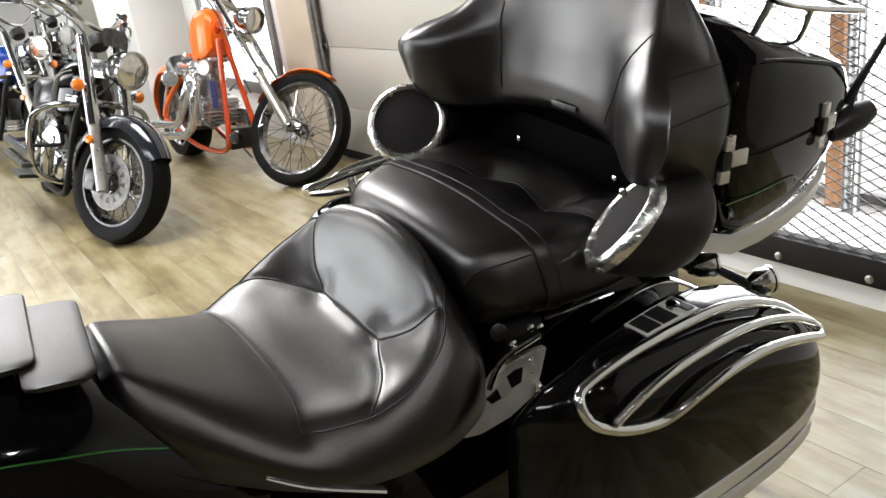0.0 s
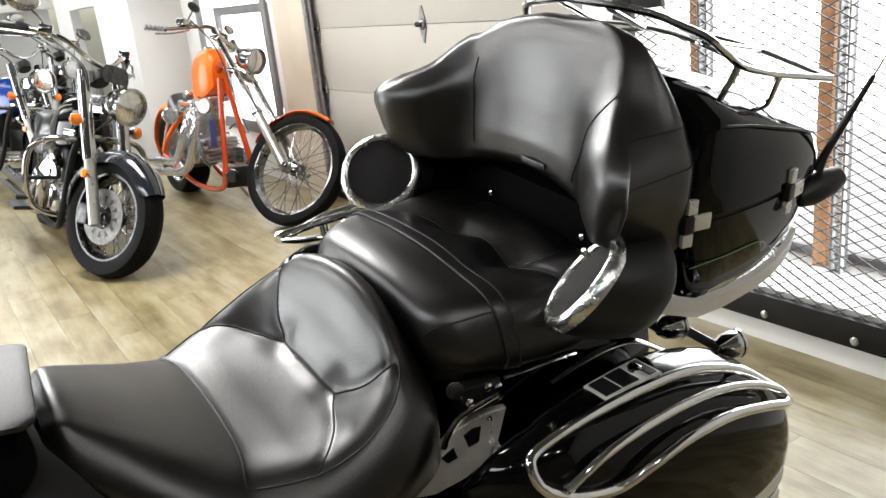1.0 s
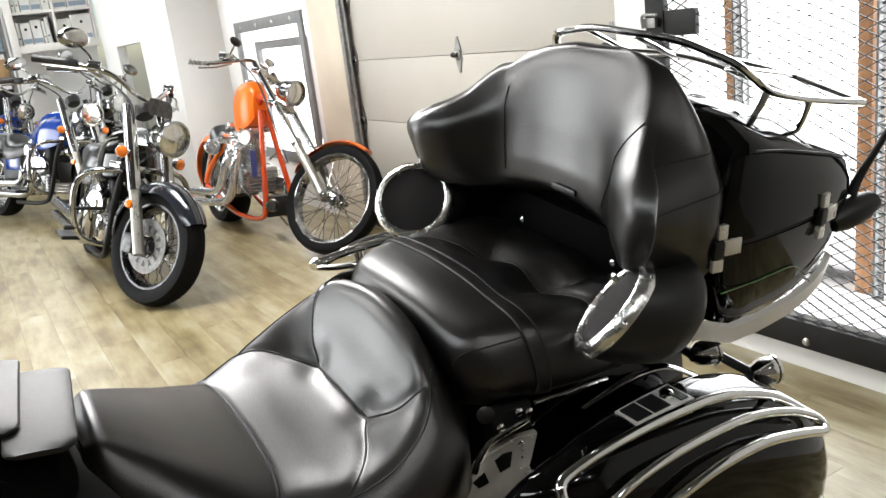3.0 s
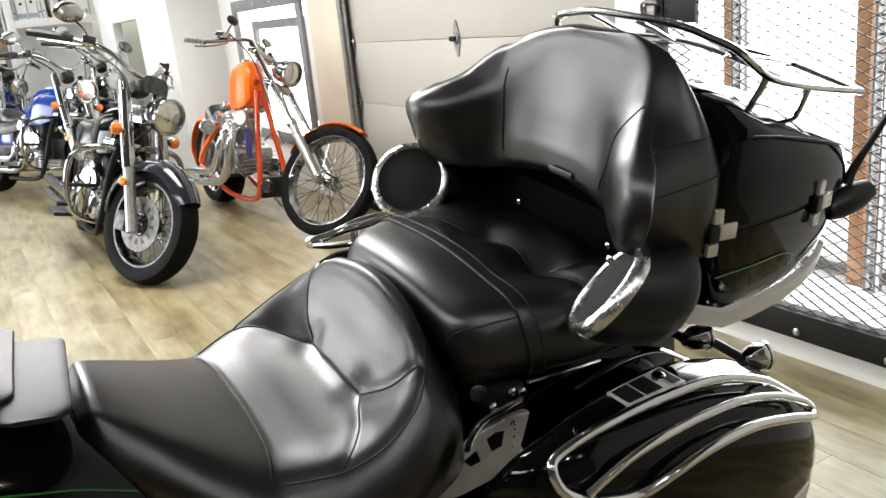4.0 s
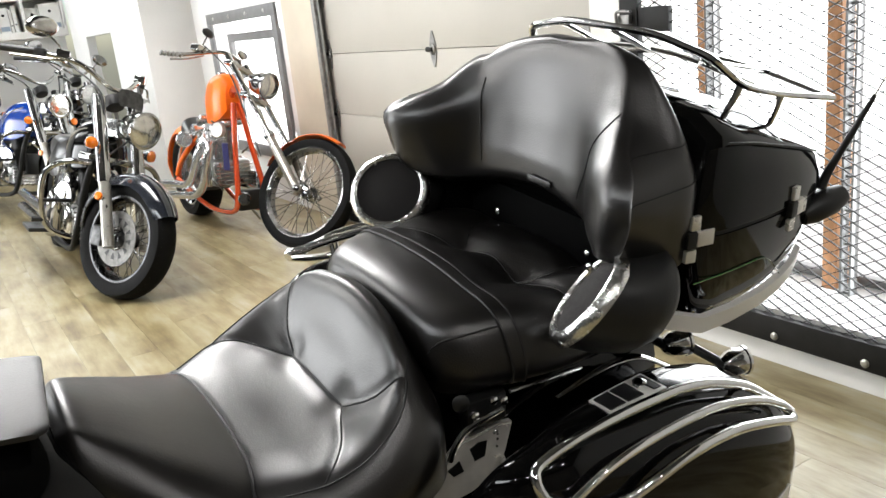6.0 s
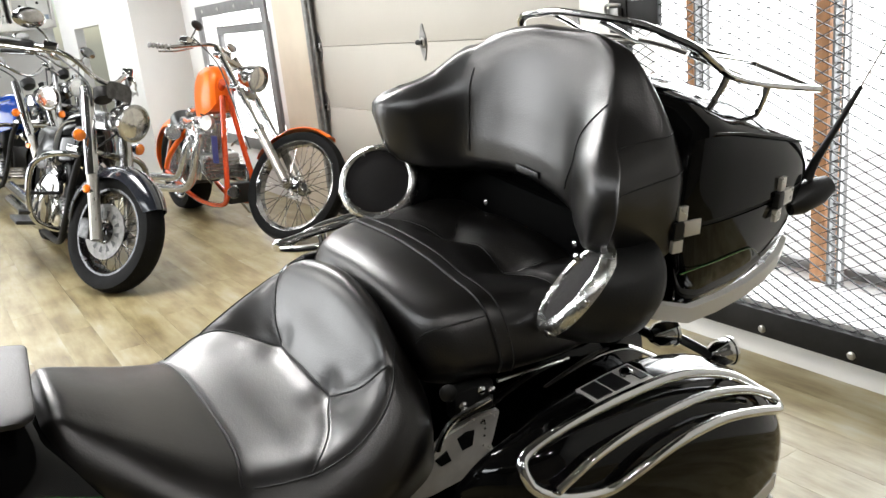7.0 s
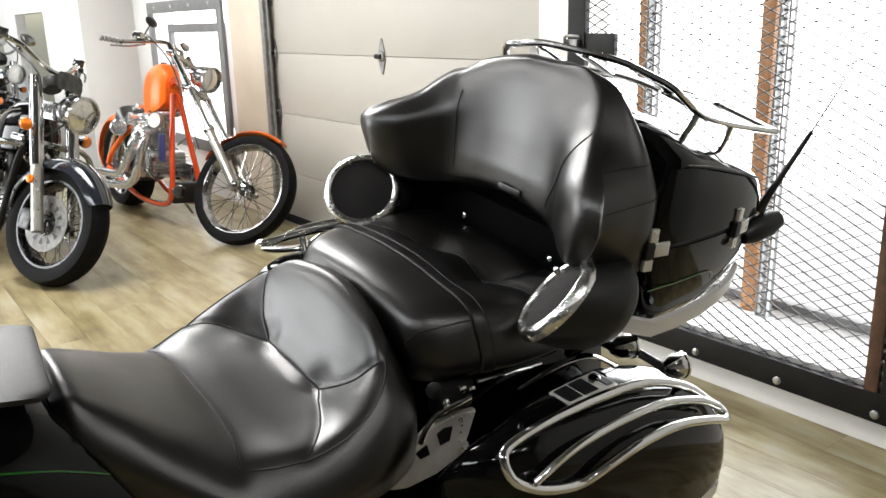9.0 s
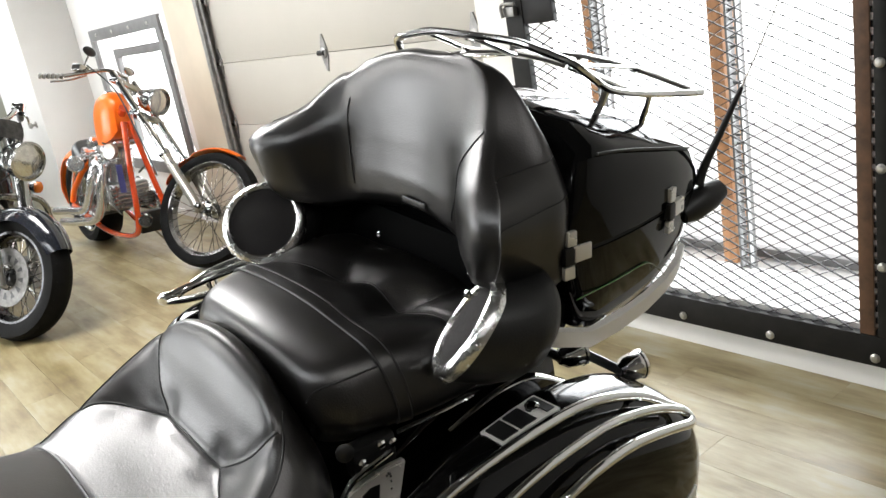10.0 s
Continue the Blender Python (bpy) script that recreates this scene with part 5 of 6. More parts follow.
def chopper():
    az = 4
    c = thing("chopper_motorcycle", pose(-4.29, 2.485, 0, 0, 5, az + 90), "orange chopper motorcycle with long raked chrome fork", "motorcycle")
    rf, rr = 0.354, 0.32
    rake = radians(46)
    neck = Vector((0, 0.83, 0.92))
    axis = Vector((0, math.sin(rake), math.cos(rake)))
    st = Matrix.Translation(neck) @ Matrix.Rotation(radians(35), 4, axis) @ Matrix.Translation(-neck)

    def fp(name, b, mat, label="", parent=None):
        return part(name, merge(None, b, st), mat, parent or c, label)
    def fq(name, b, mat, label="", parent=None):
        return fp(name, merge(None, b, Matrix.Translation((0, 0.09, 0))), mat, label, parent)
    wheel(c, st @ Matrix.Translation((0, 0, rf)), rf, 0.10, 40, tread=True, wall=0.072)
    wheel(c, Matrix.Translation((0, 1.68, rr)), rr, 0.19, 36)
    guard = fp("front_fender", fender(58, 116, rf + 0.026, 0.120, 0.016, 0, rf), ORANGE, "orange front mudguard")
    fp("fender_stay", fender(20, 58, rf + 0.024, 0.10, 0.014, 0, rf), RED, "dark red rear end of the mudguard", guard)
    d = Vector((0, 0.64, 0.83)).normalized()
    for s in (-1, 1):
        foot = Vector((s * 0.095, 0.0, rf - 0.02))
        mid = foot + Vector((0, 0.34, 0.325))
        top = Vector((s * 0.095, 0.89, 1.175))
        fork = fp("fork_leg", tube([foot, mid], 0.030, 16, smooth=False), FORKMETAL, "polished fork slider")
        fp("fork_tube", tube([mid, top], 0.022, 14, smooth=False), DULLCHROME, "chrome fork tube", fork)
        fp("fork_collar", lathe([(0.033, -0.02), (0.037, -0.01), (0.037, 0.02), (0.026, 0.03)], 16, m=aim(mid, top - mid)), DULLCHROME, "", fork)
        fp("axle_cap", lathe([(0.0, 0.022), (0.016, 0.02), (0.02, 0.0)], 14, m=aim(foot + Vector((s * 0.02, 0, 0.02)), (s, 0, 0))), DULLCHROME, "", fork)
    for z, y in ((0.91, 0.615), (1.12, 0.835)):
        fp("triple_clamp", box(-0.125, 0.125, y - 0.03, y + 0.045, z - 0.015, z + 0.015, 0.008), DULLCHROME, "chrome yoke")
    headlamp(c, st @ aim((0.0, 0.56, 1.02), (0, -1, -0.12)), 0.085, 0.16)
    fq("lamp_bracket", tube([(0, 0.56, 1.0), (0, 0.60, 0.98), (0, 0.66, 1.0)], 0.012, 8), DULLCHROME)
    bars = fq("handlebar", tube([(-0.40, 1.05, 1.04), (-0.30, 1.0, 1.075), (-0.12, 0.89, 1.18), (-0.06, 0.83, 1.195), (0, 0.82, 1.19), (0.06, 0.83, 1.195), (0.12, 0.89, 1.18), (0.30, 1.0, 1.075), (0.40, 1.05, 1.04)], 0.013, 10), DULLCHROME, "chrome handlebar")
    for s in (-1, 1):
        fq("riser", tube([(s * 0.05, 0.78, 1.12), (s * 0.05, 0.825, 1.195)], 0.014, 10, smooth=False), DULLCHROME, "", bars)
        b = None
        for k in range(6):
            p = Vector((s * (0.30 + 0.022 * k), 1.0 + 0.011 * k, 1.075 - 0.0077 * k))
            b = lathe([(0.013, -0.011), (0.019, -0.007), (0.019, 0.005), (0.013, 0.009)], 12, bm=b, m=aim(p, (s * 0.86, 0.51, -0.02)))
        fq("grip", b, PLASTIC if s > 0 else ALLOY, "ribbed grip", bars)
        fq("lever", tube([(s * 0.20, 0.90, 1.12), (s * 0.28, 0.94, 1.06), (s * 0.38, 0.99, 1.01)], 0.006, 8), DULLCHROME, "", bars)
        fq("master_cylinder", box(s * 0.21 - 0.04, s * 0.21 + 0.04, 0.92, 0.99, 1.135, 1.18, 0.008), DULLCHROME, "", bars)
        fq("mirror_stem", tube([(s * 0.20, 0.94, 1.17), (s * 0.19, 0.94, 1.22), (s * 0.18, 0.94, 1.26)], 0.006, 8), DULLCHROME, "", bars)
        fq("mirror", merge(None, ball((0, 0, 0), 0.055, 0.02, 0.03), Matrix.Translation((s * 0.18, 0.94, 1.285))), DULLCHROME if s > 0 else PLASTIC, "small oval mirror", bars)
        fq("brake_line", tube([(s * 0.19, 0.93, 1.19), (s * 0.11, 0.74, 1.06), (s * 0.11, 0.50, 0.80), (s * 0.11, 0.26, 0.52)], 0.005, 6), PLASTIC, "", bars)
    # frame
    fr = part("frame", tube([(0, 0.80, 0.97), (0, 0.90, 0.90), (0, 1.05, 0.80), (0, 1.22, 0.68)], 0.026, 12), RED, c, "orange-red tubular frame")
    for s in (-1, 1):
        part("frame_tube", tube([(0, 1.10, 0.77), (s * 0.05, 1.22, 0.70), (s * 0.12, 1.40, 0.57), (s * 0.15, 1.58, 0.43), (s * 0.15, 1.68, 0.33)], 0.020, 10), ORANGE, fr, "orange seat stay")
        part("frame_tube", tube([(s * 0.02, 0.79, 0.88), (s * 0.06, 0.73, 0.58), (s * 0.10, 0.66, 0.26), (s * 0.11, 0.76, 0.15), (s * 0.12, 1.2, 0.15), (s * 0.15, 1.68, 0.30)], 0.019, 10), RED, fr, "orange-red down tube")
    tank = [(0.84, 0.05, 1.01, 0.86), (0.87, 0.08, 1.05, 0.82), (0.93, 0.10, 1.075, 0.79), (1.01, 0.106, 1.07, 0.77), (1.09, 0.10, 1.045, 0.77), (1.14, 0.08, 1.0, 0.79), (1.165, 0.05, 0.95, 0.82)]
    part("fuel_tank", cushion(tank, 30, 30, n=3.0), ORANGE, c, "tall orange fuel tank")
    part("fuel_cap", lathe([(0.03, 0), (0.03, 0.012), (0.02, 0.016), (0, 0.016)], 18, m=aim((0, 0.99, 1.07), (0, 0, 1))), DULLCHROME, c)
    st_seat = [(1.24, 0.06, 0.72, 0.66), (1.32, 0.11, 0.70, 0.63), (1.44, 0.145, 0.695, 0.60), (1.54, 0.14, 0.735, 0.62), (1.60, 0.11, 0.76, 0.66), (1.63, 0.06, 0.75, 0.69)]
    part("seat", cushion(st_seat, 30, 24), LEATHER, c, "black leather saddle")
    part("rear_fender", fender(-8, 132, rr + 0.065, 0.235, 0.06, 1.68, rr), ORANGE, c, "orange rear mudguard")
    part("oil_tank", lathe([(0.0, -0.085), (0.09, -0.08), (0.105, -0.06), (0.105, 0.06), (0.09, 0.08), (0, 0.085)], 28, m=aim((0, 1.40, 0.42), (1, 0, 0))), ORANGE, c, "orange oil tank")
    v_engine(c, 1.13, 0.42, 0.13)
    part("gearbox", box(-0.12, 0.11, 1.26, 1.46, 0.24, 0.44, 0.03, seg=3), DARKALLOY, c)
    part("primary_cover", box(0.10, 0.16, 0.78, 1.32, 0.26, 0.40, 0.028, seg=3), DULLCHROME, c)
    part("oil_filter", lathe([(0.0, 0.11), (0.04, 0.11), (0.045, 0.10), (0.045, 0)], 18, m=aim((-0.04, 0.72, 0.24), (-0.3, -1, 0.1))), DULLCHROME, c)
    part("air_horn", lathe([(0.0, -0.10), (0.022, -0.09), (0.045, -0.05), (0.058, 0.0), (0.058, 0.03), (0.05, 0.04), (0, 0.042)], 24, m=aim((-0.19, 1.33, 0.62), (-0.45, -0.9, 0.1))), POLISHED, c, "bullet-shaped chrome air horn")
    part("block_cap", lathe([(0.0, 0.03), (0.04, 0.028), (0.045, 0.0)], 20, m=aim((-0.05, 0.67, 0.25), (-0.2, -1, 0.15))), POLISHED, c, "chrome cap on the block")
    part("front_block", box(-0.085, 0.085, 0.67, 0.75, 0.16, 0.30, 0.012), PLASTIC, c, "black regulator block")
    for k, (y, dz) in enumerate(((1.0, 0.0), (1.17, 0.07))):
        part("exhaust", tube([(-0.09, y + 0.02, 0.62), (-0.17, y - 0.05, 0.55), (-0.19, y + 0.0, 0.36 + dz), (-0.19, y + 0.18, 0.24 + dz * 0.8), (-0.20, y + 0.5, 0.20 + dz), (-0.21, y + 0.80 - k * 0.05, 0.18 + dz)], 0.030, 16), POLISHED, c, "chrome exhaust pipe")
    part("heat_rag", loft([[Vector((-0.12 + o, y, z)) for y, o in ((0.70, 0.0), (0.75, -0.02), (0.81, 0.0), (0.78, 0.03))] for z in (0.44, 0.55, 0.62)]), NAVY, c, "dark blue cloth hanging by the engine")
    part("horn", lathe([(0, 0.04), (0.05, 0.035), (0.055, 0.01), (0.03, -0.02), (0, -0.03)], 20, m=aim((-0.10, 0.86, 0.70), (-1, -0.5, 0.2))), FORKMETAL, c, "polished horn cover")
    part("spark_lead", tube([(-0.06, 0.86, 0.70), (-0.13, 0.92, 0.76), (-0.08, 1.02, 0.74)], 0.006, 6), PLASTIC, c)
    for y0, y1, x, z in ((0.78, 1.00, -0.15, 0.30), (0.84, 1.12, 0.15, 0.50), (1.00, 1.24, -0.13, 0.52)):
        part("oil_line", tube([(x, y0, z), (x * 1.15, (y0 + y1) / 2, z + 0.07), (x, y1, z + 0.01)], 0.008, 8), DULLCHROME, c, "braided oil line")
    part("front_pulley", lathe([(0.0, 0.03), (0.03, 0.03), (0.07, 0.018), (0.075, 0.0)], 24, m=aim((-0.13, 1.20, 0.36), (-1, 0, 0))), DULLCHROME, c)
    part("coil_cover", box(-0.12, -0.05, 0.98, 1.10, 0.66, 0.74, 0.015), ALLOY, c)
    part("kick_stand", tube([(0.1, 1.0, 0.16), (0.17, 1.02, 0.07), (0.21, 1.03, 0.019)], 0.010, 8), DULLCHROME, c)
    part("sissy_strut", tube([(-0.13, 1.55, 0.60), (-0.14, 1.70, 0.38)], 0.012, 8), DULLCHROME, c)


def cruiser(m, label, tank_mat, guard_mat, steer=24, detail=True, spoked=False, shield=False, lean=11, lamp_mat=None, patch=None, slim=1.0, rise=0.0, mirrors=(-1, 1)):
    c = thing("cruiser_motorcycle", m @ pose(0, 0, 0, 0, lean, 0), label, "motorcycle", "parked cruisers")
    rf, rr = 0.325, 0.32
    neck = Vector((0, 0.27, 0.80))
    axis = Vector((0, 0.38, 0.92)).normalized()
    st = Matrix.Translation(neck) @ Matrix.Rotation(radians(steer), 4, axis) @ Matrix.Translation(-neck)

    def fp(name, b, mat, label="", parent=None):
        return part(name, merge(None, b, st), mat, parent or c, label)
    wheel(c, st @ Matrix.Translation((0, 0, rf)), rf, 0.135, 40 if spoked else 10, RIMMETAL if detail else DULLCHROME, disc=-1.0, tread=detail, solid=not spoked)
    wheel(c, Matrix.Translation((0, 1.66, rr)), rr, 0.17, 40 if spoked else 10, DULLCHROME, solid=not spoked)
    guard = fp("front_fender", fender(2, 150, rf + 0.040, 0.185, 0.075, 0, rf), guard_mat, "valanced front mudguard")
    fp("fender_trim", tube([(0, (rf + 0.043) * math.cos(radians(a)), rf + (rf + 0.043) * math.sin(radians(a))) for a in (150, 130, 110, 90)], 0.005, 6), DULLCHROME, "", guard)
    if detail:
        fp("brake_caliper", box(-0.115, -0.06, 0.07, 0.15, rf - 0.06, rf + 0.05, 0.012), DARKALLOY, "alloy brake caliper")
    for s in (-1, 1):
        foot = Vector((s * 0.118, 0.0, rf - 0.02))
        mid = foot + Vector((0, 0.124, 0.30))
        top = Vector((s * 0.118, 0.318, 1.06))
        fork = fp("fork_leg", tube([foot + Vector((0, -0.01, -0.03)), mid], 0.031, 16, smooth=False), FORKMETAL, "polished fork slider")
        fp("fork_shroud", tube([mid, top], 0.036 if detail else 0.03, 16, smooth=False), DULLCHROME, "chrome fork shroud", fork)
        signal(c, st @ aim((s * 0.20, 0.19, 0.80), (s * 0.25, -1, 0)), 0.034)
        fp("signal_stem", tube([(s * 0.12, 0.25, 0.80), (s * 0.2, 0.22, 0.80)], 0.010, 8, smooth=False), DULLCHROME, "", fork)
        if detail:
            fp("reflector", lathe([(0.0, 0.012), (0.02, 0.01), (0.024, 0.0)], 14, m=aim((s * 0.152, 0.105, 0.53), (s, -0.2, 0))), AMBER, "amber reflector", fork)
    fp("yoke", box(-0.15, 0.15, 0.25, 0.34, 0.71, 0.745, 0.01), DULLCHROME, "chrome yoke")
    headlamp(c, st @ aim((0, 0.05, 0.925), (0, -1, -0.08)), 0.098, 0.15)
    fp("lamp_bracket", box(-0.04, 0.04, 0.16, 0.32, 0.86, 0.96, 0.012), DULLCHROME)
    bars = fp("handlebar", tube([(-0.47, 0.72, 1.20), (-0.35, 0.58, 1.22), (-0.20, 0.42, 1.21), (-0.08, 0.34, 1.14), (0, 0.33, 1.12), (0.08, 0.34, 1.14), (0.20, 0.42, 1.21), (0.35, 0.58, 1.22), (0.47, 0.72, 1.20)], 0.014, 12), DULLCHROME, "wide chrome handlebar")
    for s in (-1, 1):
        fp("grip", tube([(s * 0.355, 0.586, 1.22), (s * 0.47, 0.72, 1.20)], 0.020, 12, smooth=False), PLASTIC, "black rubber grip", bars)
        fp("switch_box", merge(None, box(-0.032, 0.032, -0.028, 0.028, -0.022, 0.022, 0.008), Matrix.Translation((s * 0.335, 0.563, 1.22)) @ Matrix.Rotation(s * 0.9, 4, "Z")), PLASTIC, "", bars)
        fp("master_cylinder", merge(None, box(-0.035, 0.035, -0.03, 0.03, 0.0, 0.045, 0.006), Matrix.Translation((s * 0.26, 0.48, 1.215)) @ Matrix.Rotation(s * 0.7, 4, "Z")), DULLCHROME, "", bars)
        fp("lever", tube([(s * 0.27, 0.45, 1.20), (s * 0.35, 0.51, 1.19), (s * 0.46, 0.63, 1.17)], 0.007, 8), DULLCHROME, "", bars)
        if s in mirrors:
            fp("mirror_stem", tube([(s * 0.27, 0.49, 1.24), (s * 0.30, 0.48, 1.28), (s * 0.35, 0.52, 1.32)], 0.006, 8), DULLCHROME, "", bars)
            fp("mirror", merge(None, ball((0, 0, 0), 0.098, 0.028, 0.055), Matrix.Translation((s * 0.38, 0.53, 1.35)) @ Matrix.Rotation(s * 0.25, 4, "Y")), DULLCHROME, "oval chrome mirror", bars)
        fp("cable", tube([(s * 0.24, 0.46, 1.20), (s * 0.14, 0.28, 1.08), (s * 0.11, 0.25, 0.90), (s * 0.06, 0.38, 0.75)], 0.006, 6), PLASTIC, "", bars)
    fp("instrument", lathe([(0.0, -0.05), (0.05, -0.045), (0.062, -0.01), (0.062, 0.01), (0.055, 0.014), (0, 0.012)], 24, m=aim((0, 0.34, 1.06), (0, 0.6, 0.8))), PLASTIC, "dark round speedometer")
    if shield:
        fp("fly_screen", loft([[Vector((x, 0.16 + 0.9 * x * x + 0.28 * (z - 0.97), z + o)) for x, o in ((-w, 0), (-w * 0.6, 0.004), (0, 0.006), (w * 0.6, 0.004), (w, 0))] for z, w in ((1.03, 0.075), (1.06, 0.085), (1.10, 0.085), (1.125, 0.07))], closed=False), DARKALLOY, "dark tinted fly screen")
    part("frame", tube([(0, 0.40, 0.88), (0, 0.7, 0.80), (0, 1.0, 0.66), (0, 1.3, 0.55), (0, 1.66, 0.34)], 0.030, 10), IRON, c, "black tubular frame")
    tank = [(0.40, 0.05, 0.88, 0.74), (0.46, 0.11, 0.925, 0.70), (0.58, 0.16, 0.945, 0.66), (0.72, 0.165, 0.925, 0.65), (0.86, 0.13, 0.86, 0.65), (0.96, 0.085, 0.79, 0.66), (1.0, 0.05, 0.75, 0.68)]
    tank = [(y, w * slim, zt + rise, zb + 0.5 * rise) for y, w, zt, zb in tank]
    tk = part("fuel_tank", cushion(tank, 30, 32, n=2.4), tank_mat, c, "teardrop fuel tank")
    part("tank_console", tube([(0, 0.46, 0.935), (0, 0.6, 0.955), (0, 0.75, 0.925), (0, 0.9, 0.845)], 0.030, 10, flat=0.4), PLASTIC, tk, "black tank console")
    for s in (-1, 1):
        part("tank_stripe", tube([cushion_point(tank, y, math.pi / 2 - s * (math.pi / 2 - a), n=2.4) + Vector((s * 0.001, 0, 0)) for y, a in ((0.50, 0.9), (0.60, 0.78), (0.70, 0.6), (0.78, 0.35), (0.74, 0.75), (0.84, 1.0), (0.92, 1.1))], 0.004, 6), patch or FORKMETAL, tk, "pale swept stripe")
    st_seat = [(0.96, 0.07, 0.74, 0.66), (1.05, 0.13, 0.70, 0.61), (1.18, 0.175, 0.695, 0.58), (1.30, 0.17, 0.74, 0.60), (1.34, 0.14, 0.79, 0.64), (1.45, 0.13, 0.80, 0.68), (1.62, 0.11, 0.80, 0.70), (1.70, 0.06, 0.79, 0.72)]
    part("seat", cushion(st_seat, 36, 24), LEATHER, c, "black leather dual seat")
    part("rear_fender", fender(-25, 140, rr + 0.06, 0.22, 0.09, 1.66, rr), guard_mat, c, "rear mudguard")
    v_engine(c, 0.80, 0.36, 0.13)
    part("engine_block", box(-0.10, 0.10, 0.58, 1.08, 0.36, 0.70, 0.04, seg=3), IRON, c, "black engine block")
    part("battery_box", box(-0.13, 0.13, 1.06, 1.40, 0.30, 0.60, 0.03, seg=3), PLASTIC, c)
    part("gearbox", box(-0.13, 0.12, 1.0, 1.28, 0.22, 0.46, 0.03, seg=3), DARKALLOY, c)
    part("side_cover", box(-0.14, 0.14, 1.08, 1.34, 0.44, 0.62, 0.04, seg=3), tank_mat, c)
    for k, dz in enumerate((0.0, 0.095)):
        part("exhaust", tube([(-0.10, 0.72 + 0.22 * k, 0.56), (-0.20, 0.66 + 0.2 * k, 0.46), (-0.21, 0.80 + 0.1 * k, 0.26 + dz), (-0.22, 1.15, 0.24 + dz), (-0.24, 1.95, 0.25 + dz)], 0.036, 14), DULLCHROME, c, "long chrome exhaust pipe")
    if detail:
        part("crash_bar", tube([(-0.06, 0.44, 0.70), (-0.20, 0.46, 0.70), (-0.30, 0.50, 0.64), (-0.325, 0.52, 0.50), (-0.295, 0.54, 0.33), (-0.19, 0.56, 0.26), (-0.08, 0.56, 0.25)], 0.017, 12), DULLCHROME, c, "chrome crash bar")
        part("crash_bar", tube([(0.06, 0.44, 0.70), (0.20, 0.46, 0.70), (0.30, 0.50, 0.64), (0.325, 0.52, 0.50), (0.295, 0.54, 0.33), (0.19, 0.56, 0.26), (0.08, 0.56, 0.25)], 0.017, 12), DULLCHROME, c, "chrome crash bar")
        part("cross_bar", tube([(-0.318, 0.52, 0.47), (-0.16, 0.54, 0.47)], 0.012, 8, smooth=False), PLASTIC, c)
        for s in (-1, 1):
            part("down_tube", tube([(s * 0.03, 0.40, 0.82), (s * 0.09, 0.47, 0.60), (s * 0.13, 0.52, 0.30), (s * 0.14, 0.64, 0.17), (s * 0.15, 1.1, 0.16)], 0.020, 10), IRON, c, "black cradle tube")
            part("engine_guard", lathe([(0.0, 0.04), (0.03, 0.04), (0.036, 0.03), (0.07, 0.026), (0.078, 0.0)], 24, m=aim((s * 0.17, 0.62, 0.50), (s, -0.5, 0))), DULLCHROME, c, "round chrome cover")
            part("highway_peg", tube([(s * 0.30, 0.535, 0.36), (s * 0.37, 0.535, 0.36)], 0.016, 10, smooth=False), PLASTIC, c)
        part("oil_cooler", box(-0.08, 0.08, 0.46, 0.50, 0.34, 0.52, 0.01), PLASTIC, c, "black oil cooler")
        part("horn", lathe([(0.0, 0.03), (0.04, 0.028), (0.055, 0.01), (0.04, -0.02), (0, -0.03)], 20, m=aim((0.02, 0.44, 0.62), (-0.2, -1, 0))), DULLCHROME, c)
    for s in (-1, 1):
        part("footboard", box(s * 0.30 - 0.06, s * 0.30 + 0.06, 0.72, 1.0, 0.255, 0.28, 0.008), PLASTIC, c, "black rubber footboard")
    part("tail_lamp", ball((0, 2.02, 0.58), 0.06, 0.03, 0.04), REDLENS, c, "red tail lamp")
    part("side_stand", tube([(0.12, 0.9, 0.2), (0.19, 0.92, 0.1), (0.225, 0.93, 0.032)], 0.011, 8), DULLCHROME, c)
    return c


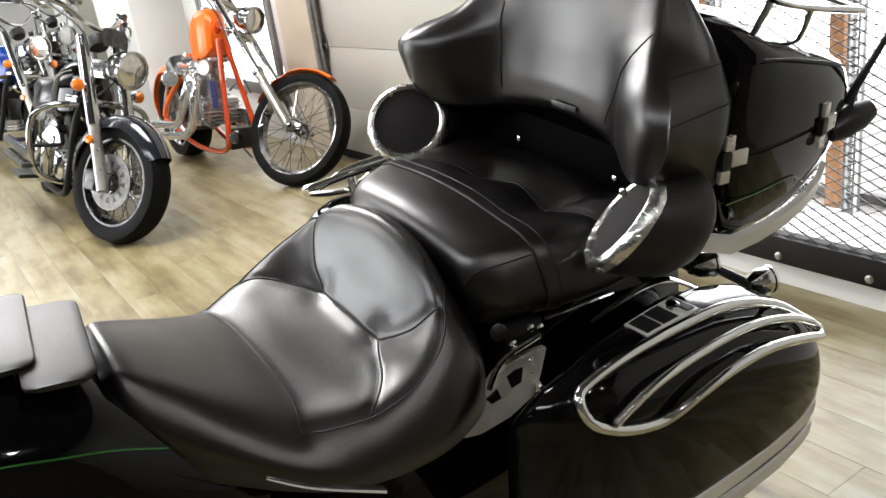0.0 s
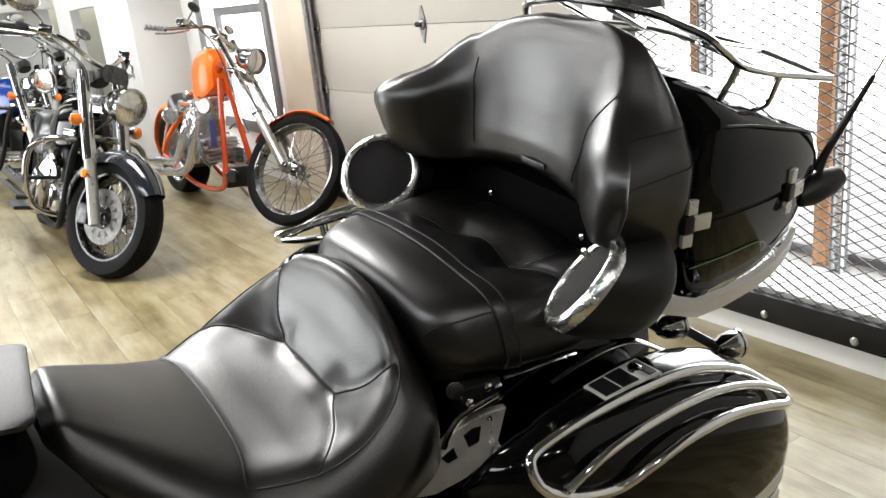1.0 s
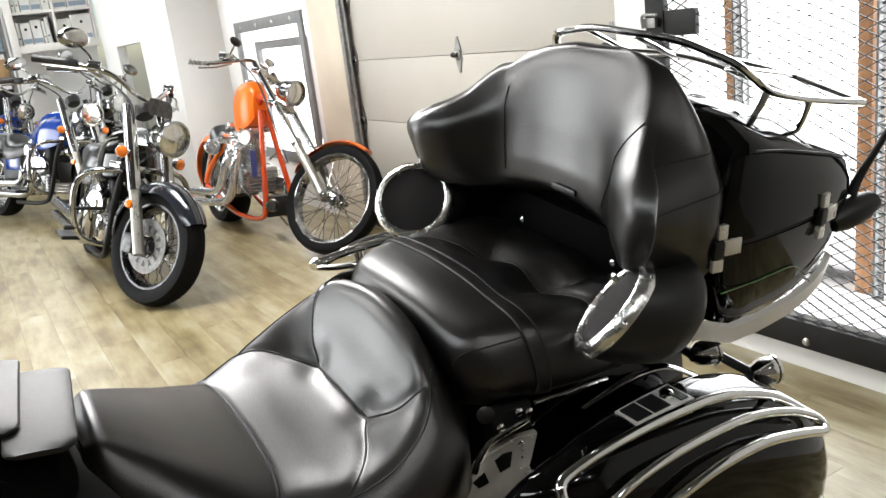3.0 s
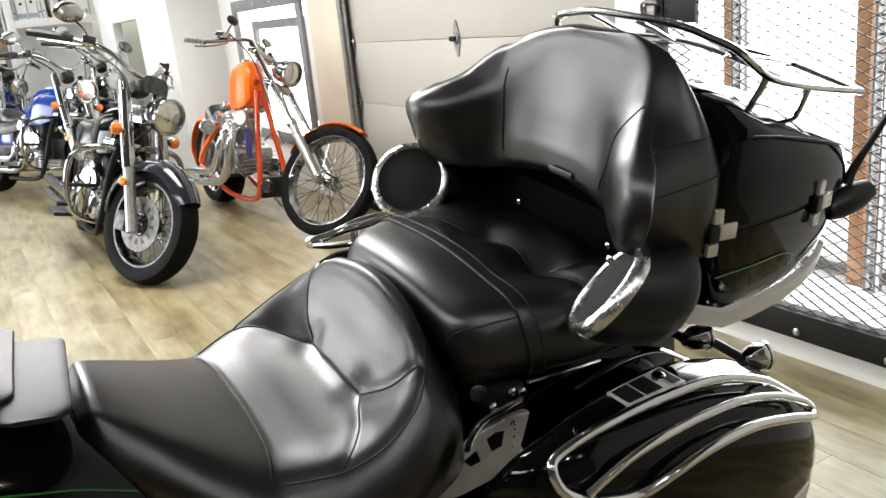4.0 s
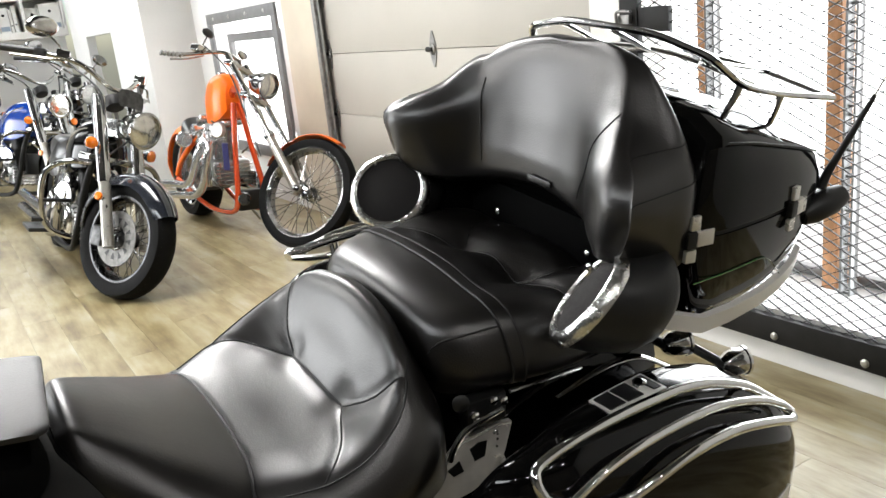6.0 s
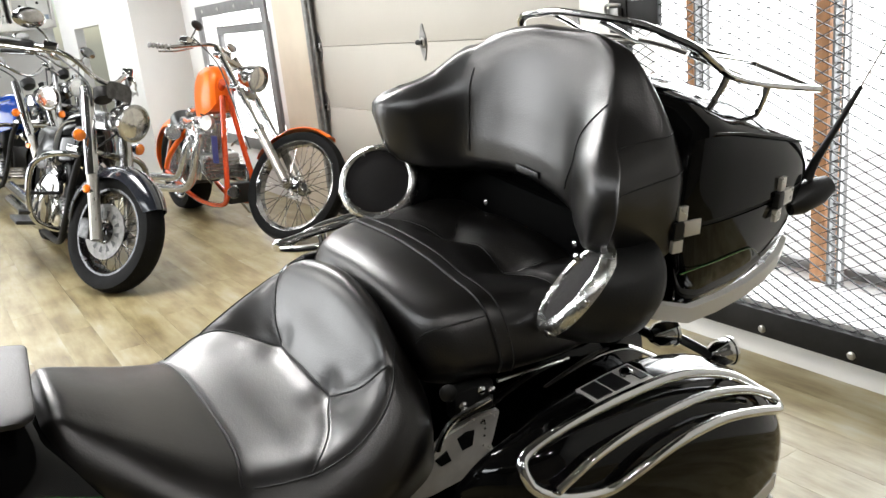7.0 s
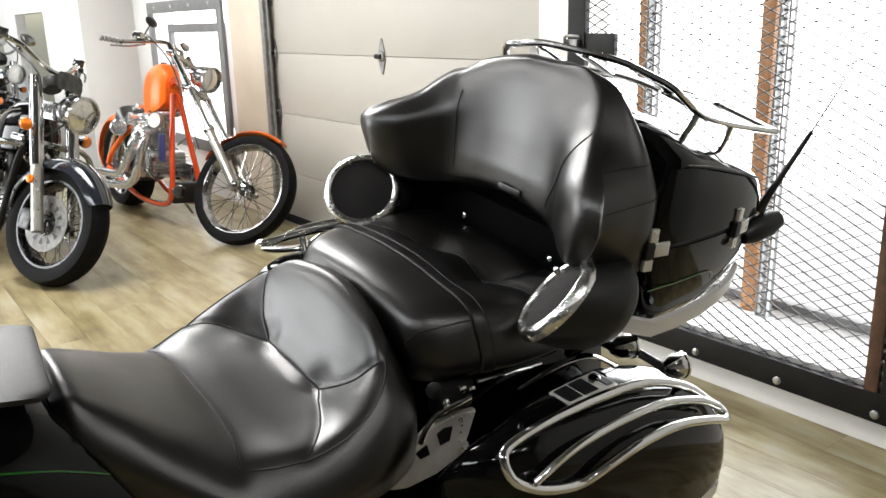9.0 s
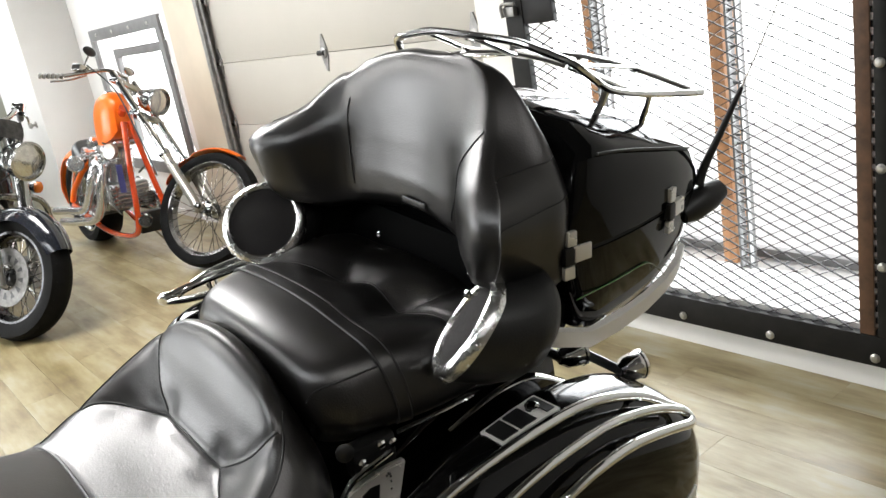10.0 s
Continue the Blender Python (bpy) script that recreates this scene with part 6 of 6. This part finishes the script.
chopper()
cruiser(pose(-4.18, 1.38, 0, 0, 0, 91), "black cruiser motorcycle with chrome crash bars and a silver tank stripe", GLOSS, material("blue_black_lacquer", (0.010, 0.012, 0.018), 0.18, coat=0.6), 28, True, True, True, lean=13, mirrors=(-1,))
cruiser(pose(-7.1, 1.56, 0, 0, 0, 113), "bright blue cruiser motorcycle with spoked wheels behind the black one", BLUE, GLOSS, 0, True, True, slim=0.78, rise=0.03)
cruiser(pose(-8.9, 2.0, 0, 0, 0, 96), "black cruiser motorcycle with a yellow tank stripe and spoked wheels", GLOSS, GLOSS, 18, False, True, False, patch=YELLOW)
cruiser(pose(-10.1, 1.19, 0, 0, 0, 97), "deep blue cruiser motorcycle parked last in the row", BLUE, BLUE, 10, True, True, slim=0.8)
ch = thing("wheel_chock", pose(-3.35, 2.9, 0), "black rubber wheel stop by the garage door", "wheel stop")
part("block", box(-0.35, 0.35, -0.03, 0.03, 0, 0.05, 0.008), RUBBER, ch)


# ---- floor planks, laid along the outer wall ----
PW, PL = 0.152, 1.22
plank_mesh = mesh_of(box(-PL / 2 + 0.0003, PL / 2 - 0.0003, -PW / 2 + 0.0003, PW / 2 - 0.0003, -0.004, 0.0, 0.0004, seg=1), "plank", FLOOR, False)
rest_verts, rest_faces = [], []
rows = int((WY + 4.2) / PW) + 1
for r in range(rows):
    y = WY - PW / 2 - r * PW
    if y < -4.2:
        continue
    x = 4.2 + PL / 2 - ((r * 0.37) % 1.0) * PL
    while x > -18 + PL / 2:
        if -7.2 < x < 1.2 and y > 0.1:
            share("plank", plank_mesh, FLOOR_OB, Matrix.Translation((x, y, 0)))
        else:
            k = len(rest_verts)
            x0, x1 = x - PL / 2 + 0.0003, min(x + PL / 2 - 0.0003, 4.2)
            for z in (0, -0.004):
                rest_verts += [(x0, y - PW / 2 + 0.0003, z), (x1, y - PW / 2 + 0.0003, z), (x1, y + PW / 2 - 0.0003, z), (x0, y + PW / 2 - 0.0003, z)]
            rest_faces += [(k, k + 1, k + 2, k + 3), (k, k + 4, k + 5, k + 1), (k + 1, k + 5, k + 6, k + 2), (k + 2, k + 6, k + 7, k + 3), (k + 3, k + 7, k + 4, k)]
        x -= PL
rest_mesh = bpy.data.meshes.new("far_planks")
rest_mesh.from_pydata(rest_verts, [], rest_faces)
rest_mesh.materials.append(FLOOR)
far = new("far_planks", rest_mesh)
far.parent = FLOOR_OB
tagged(far, "wood-look planks further off", kind="stuff")
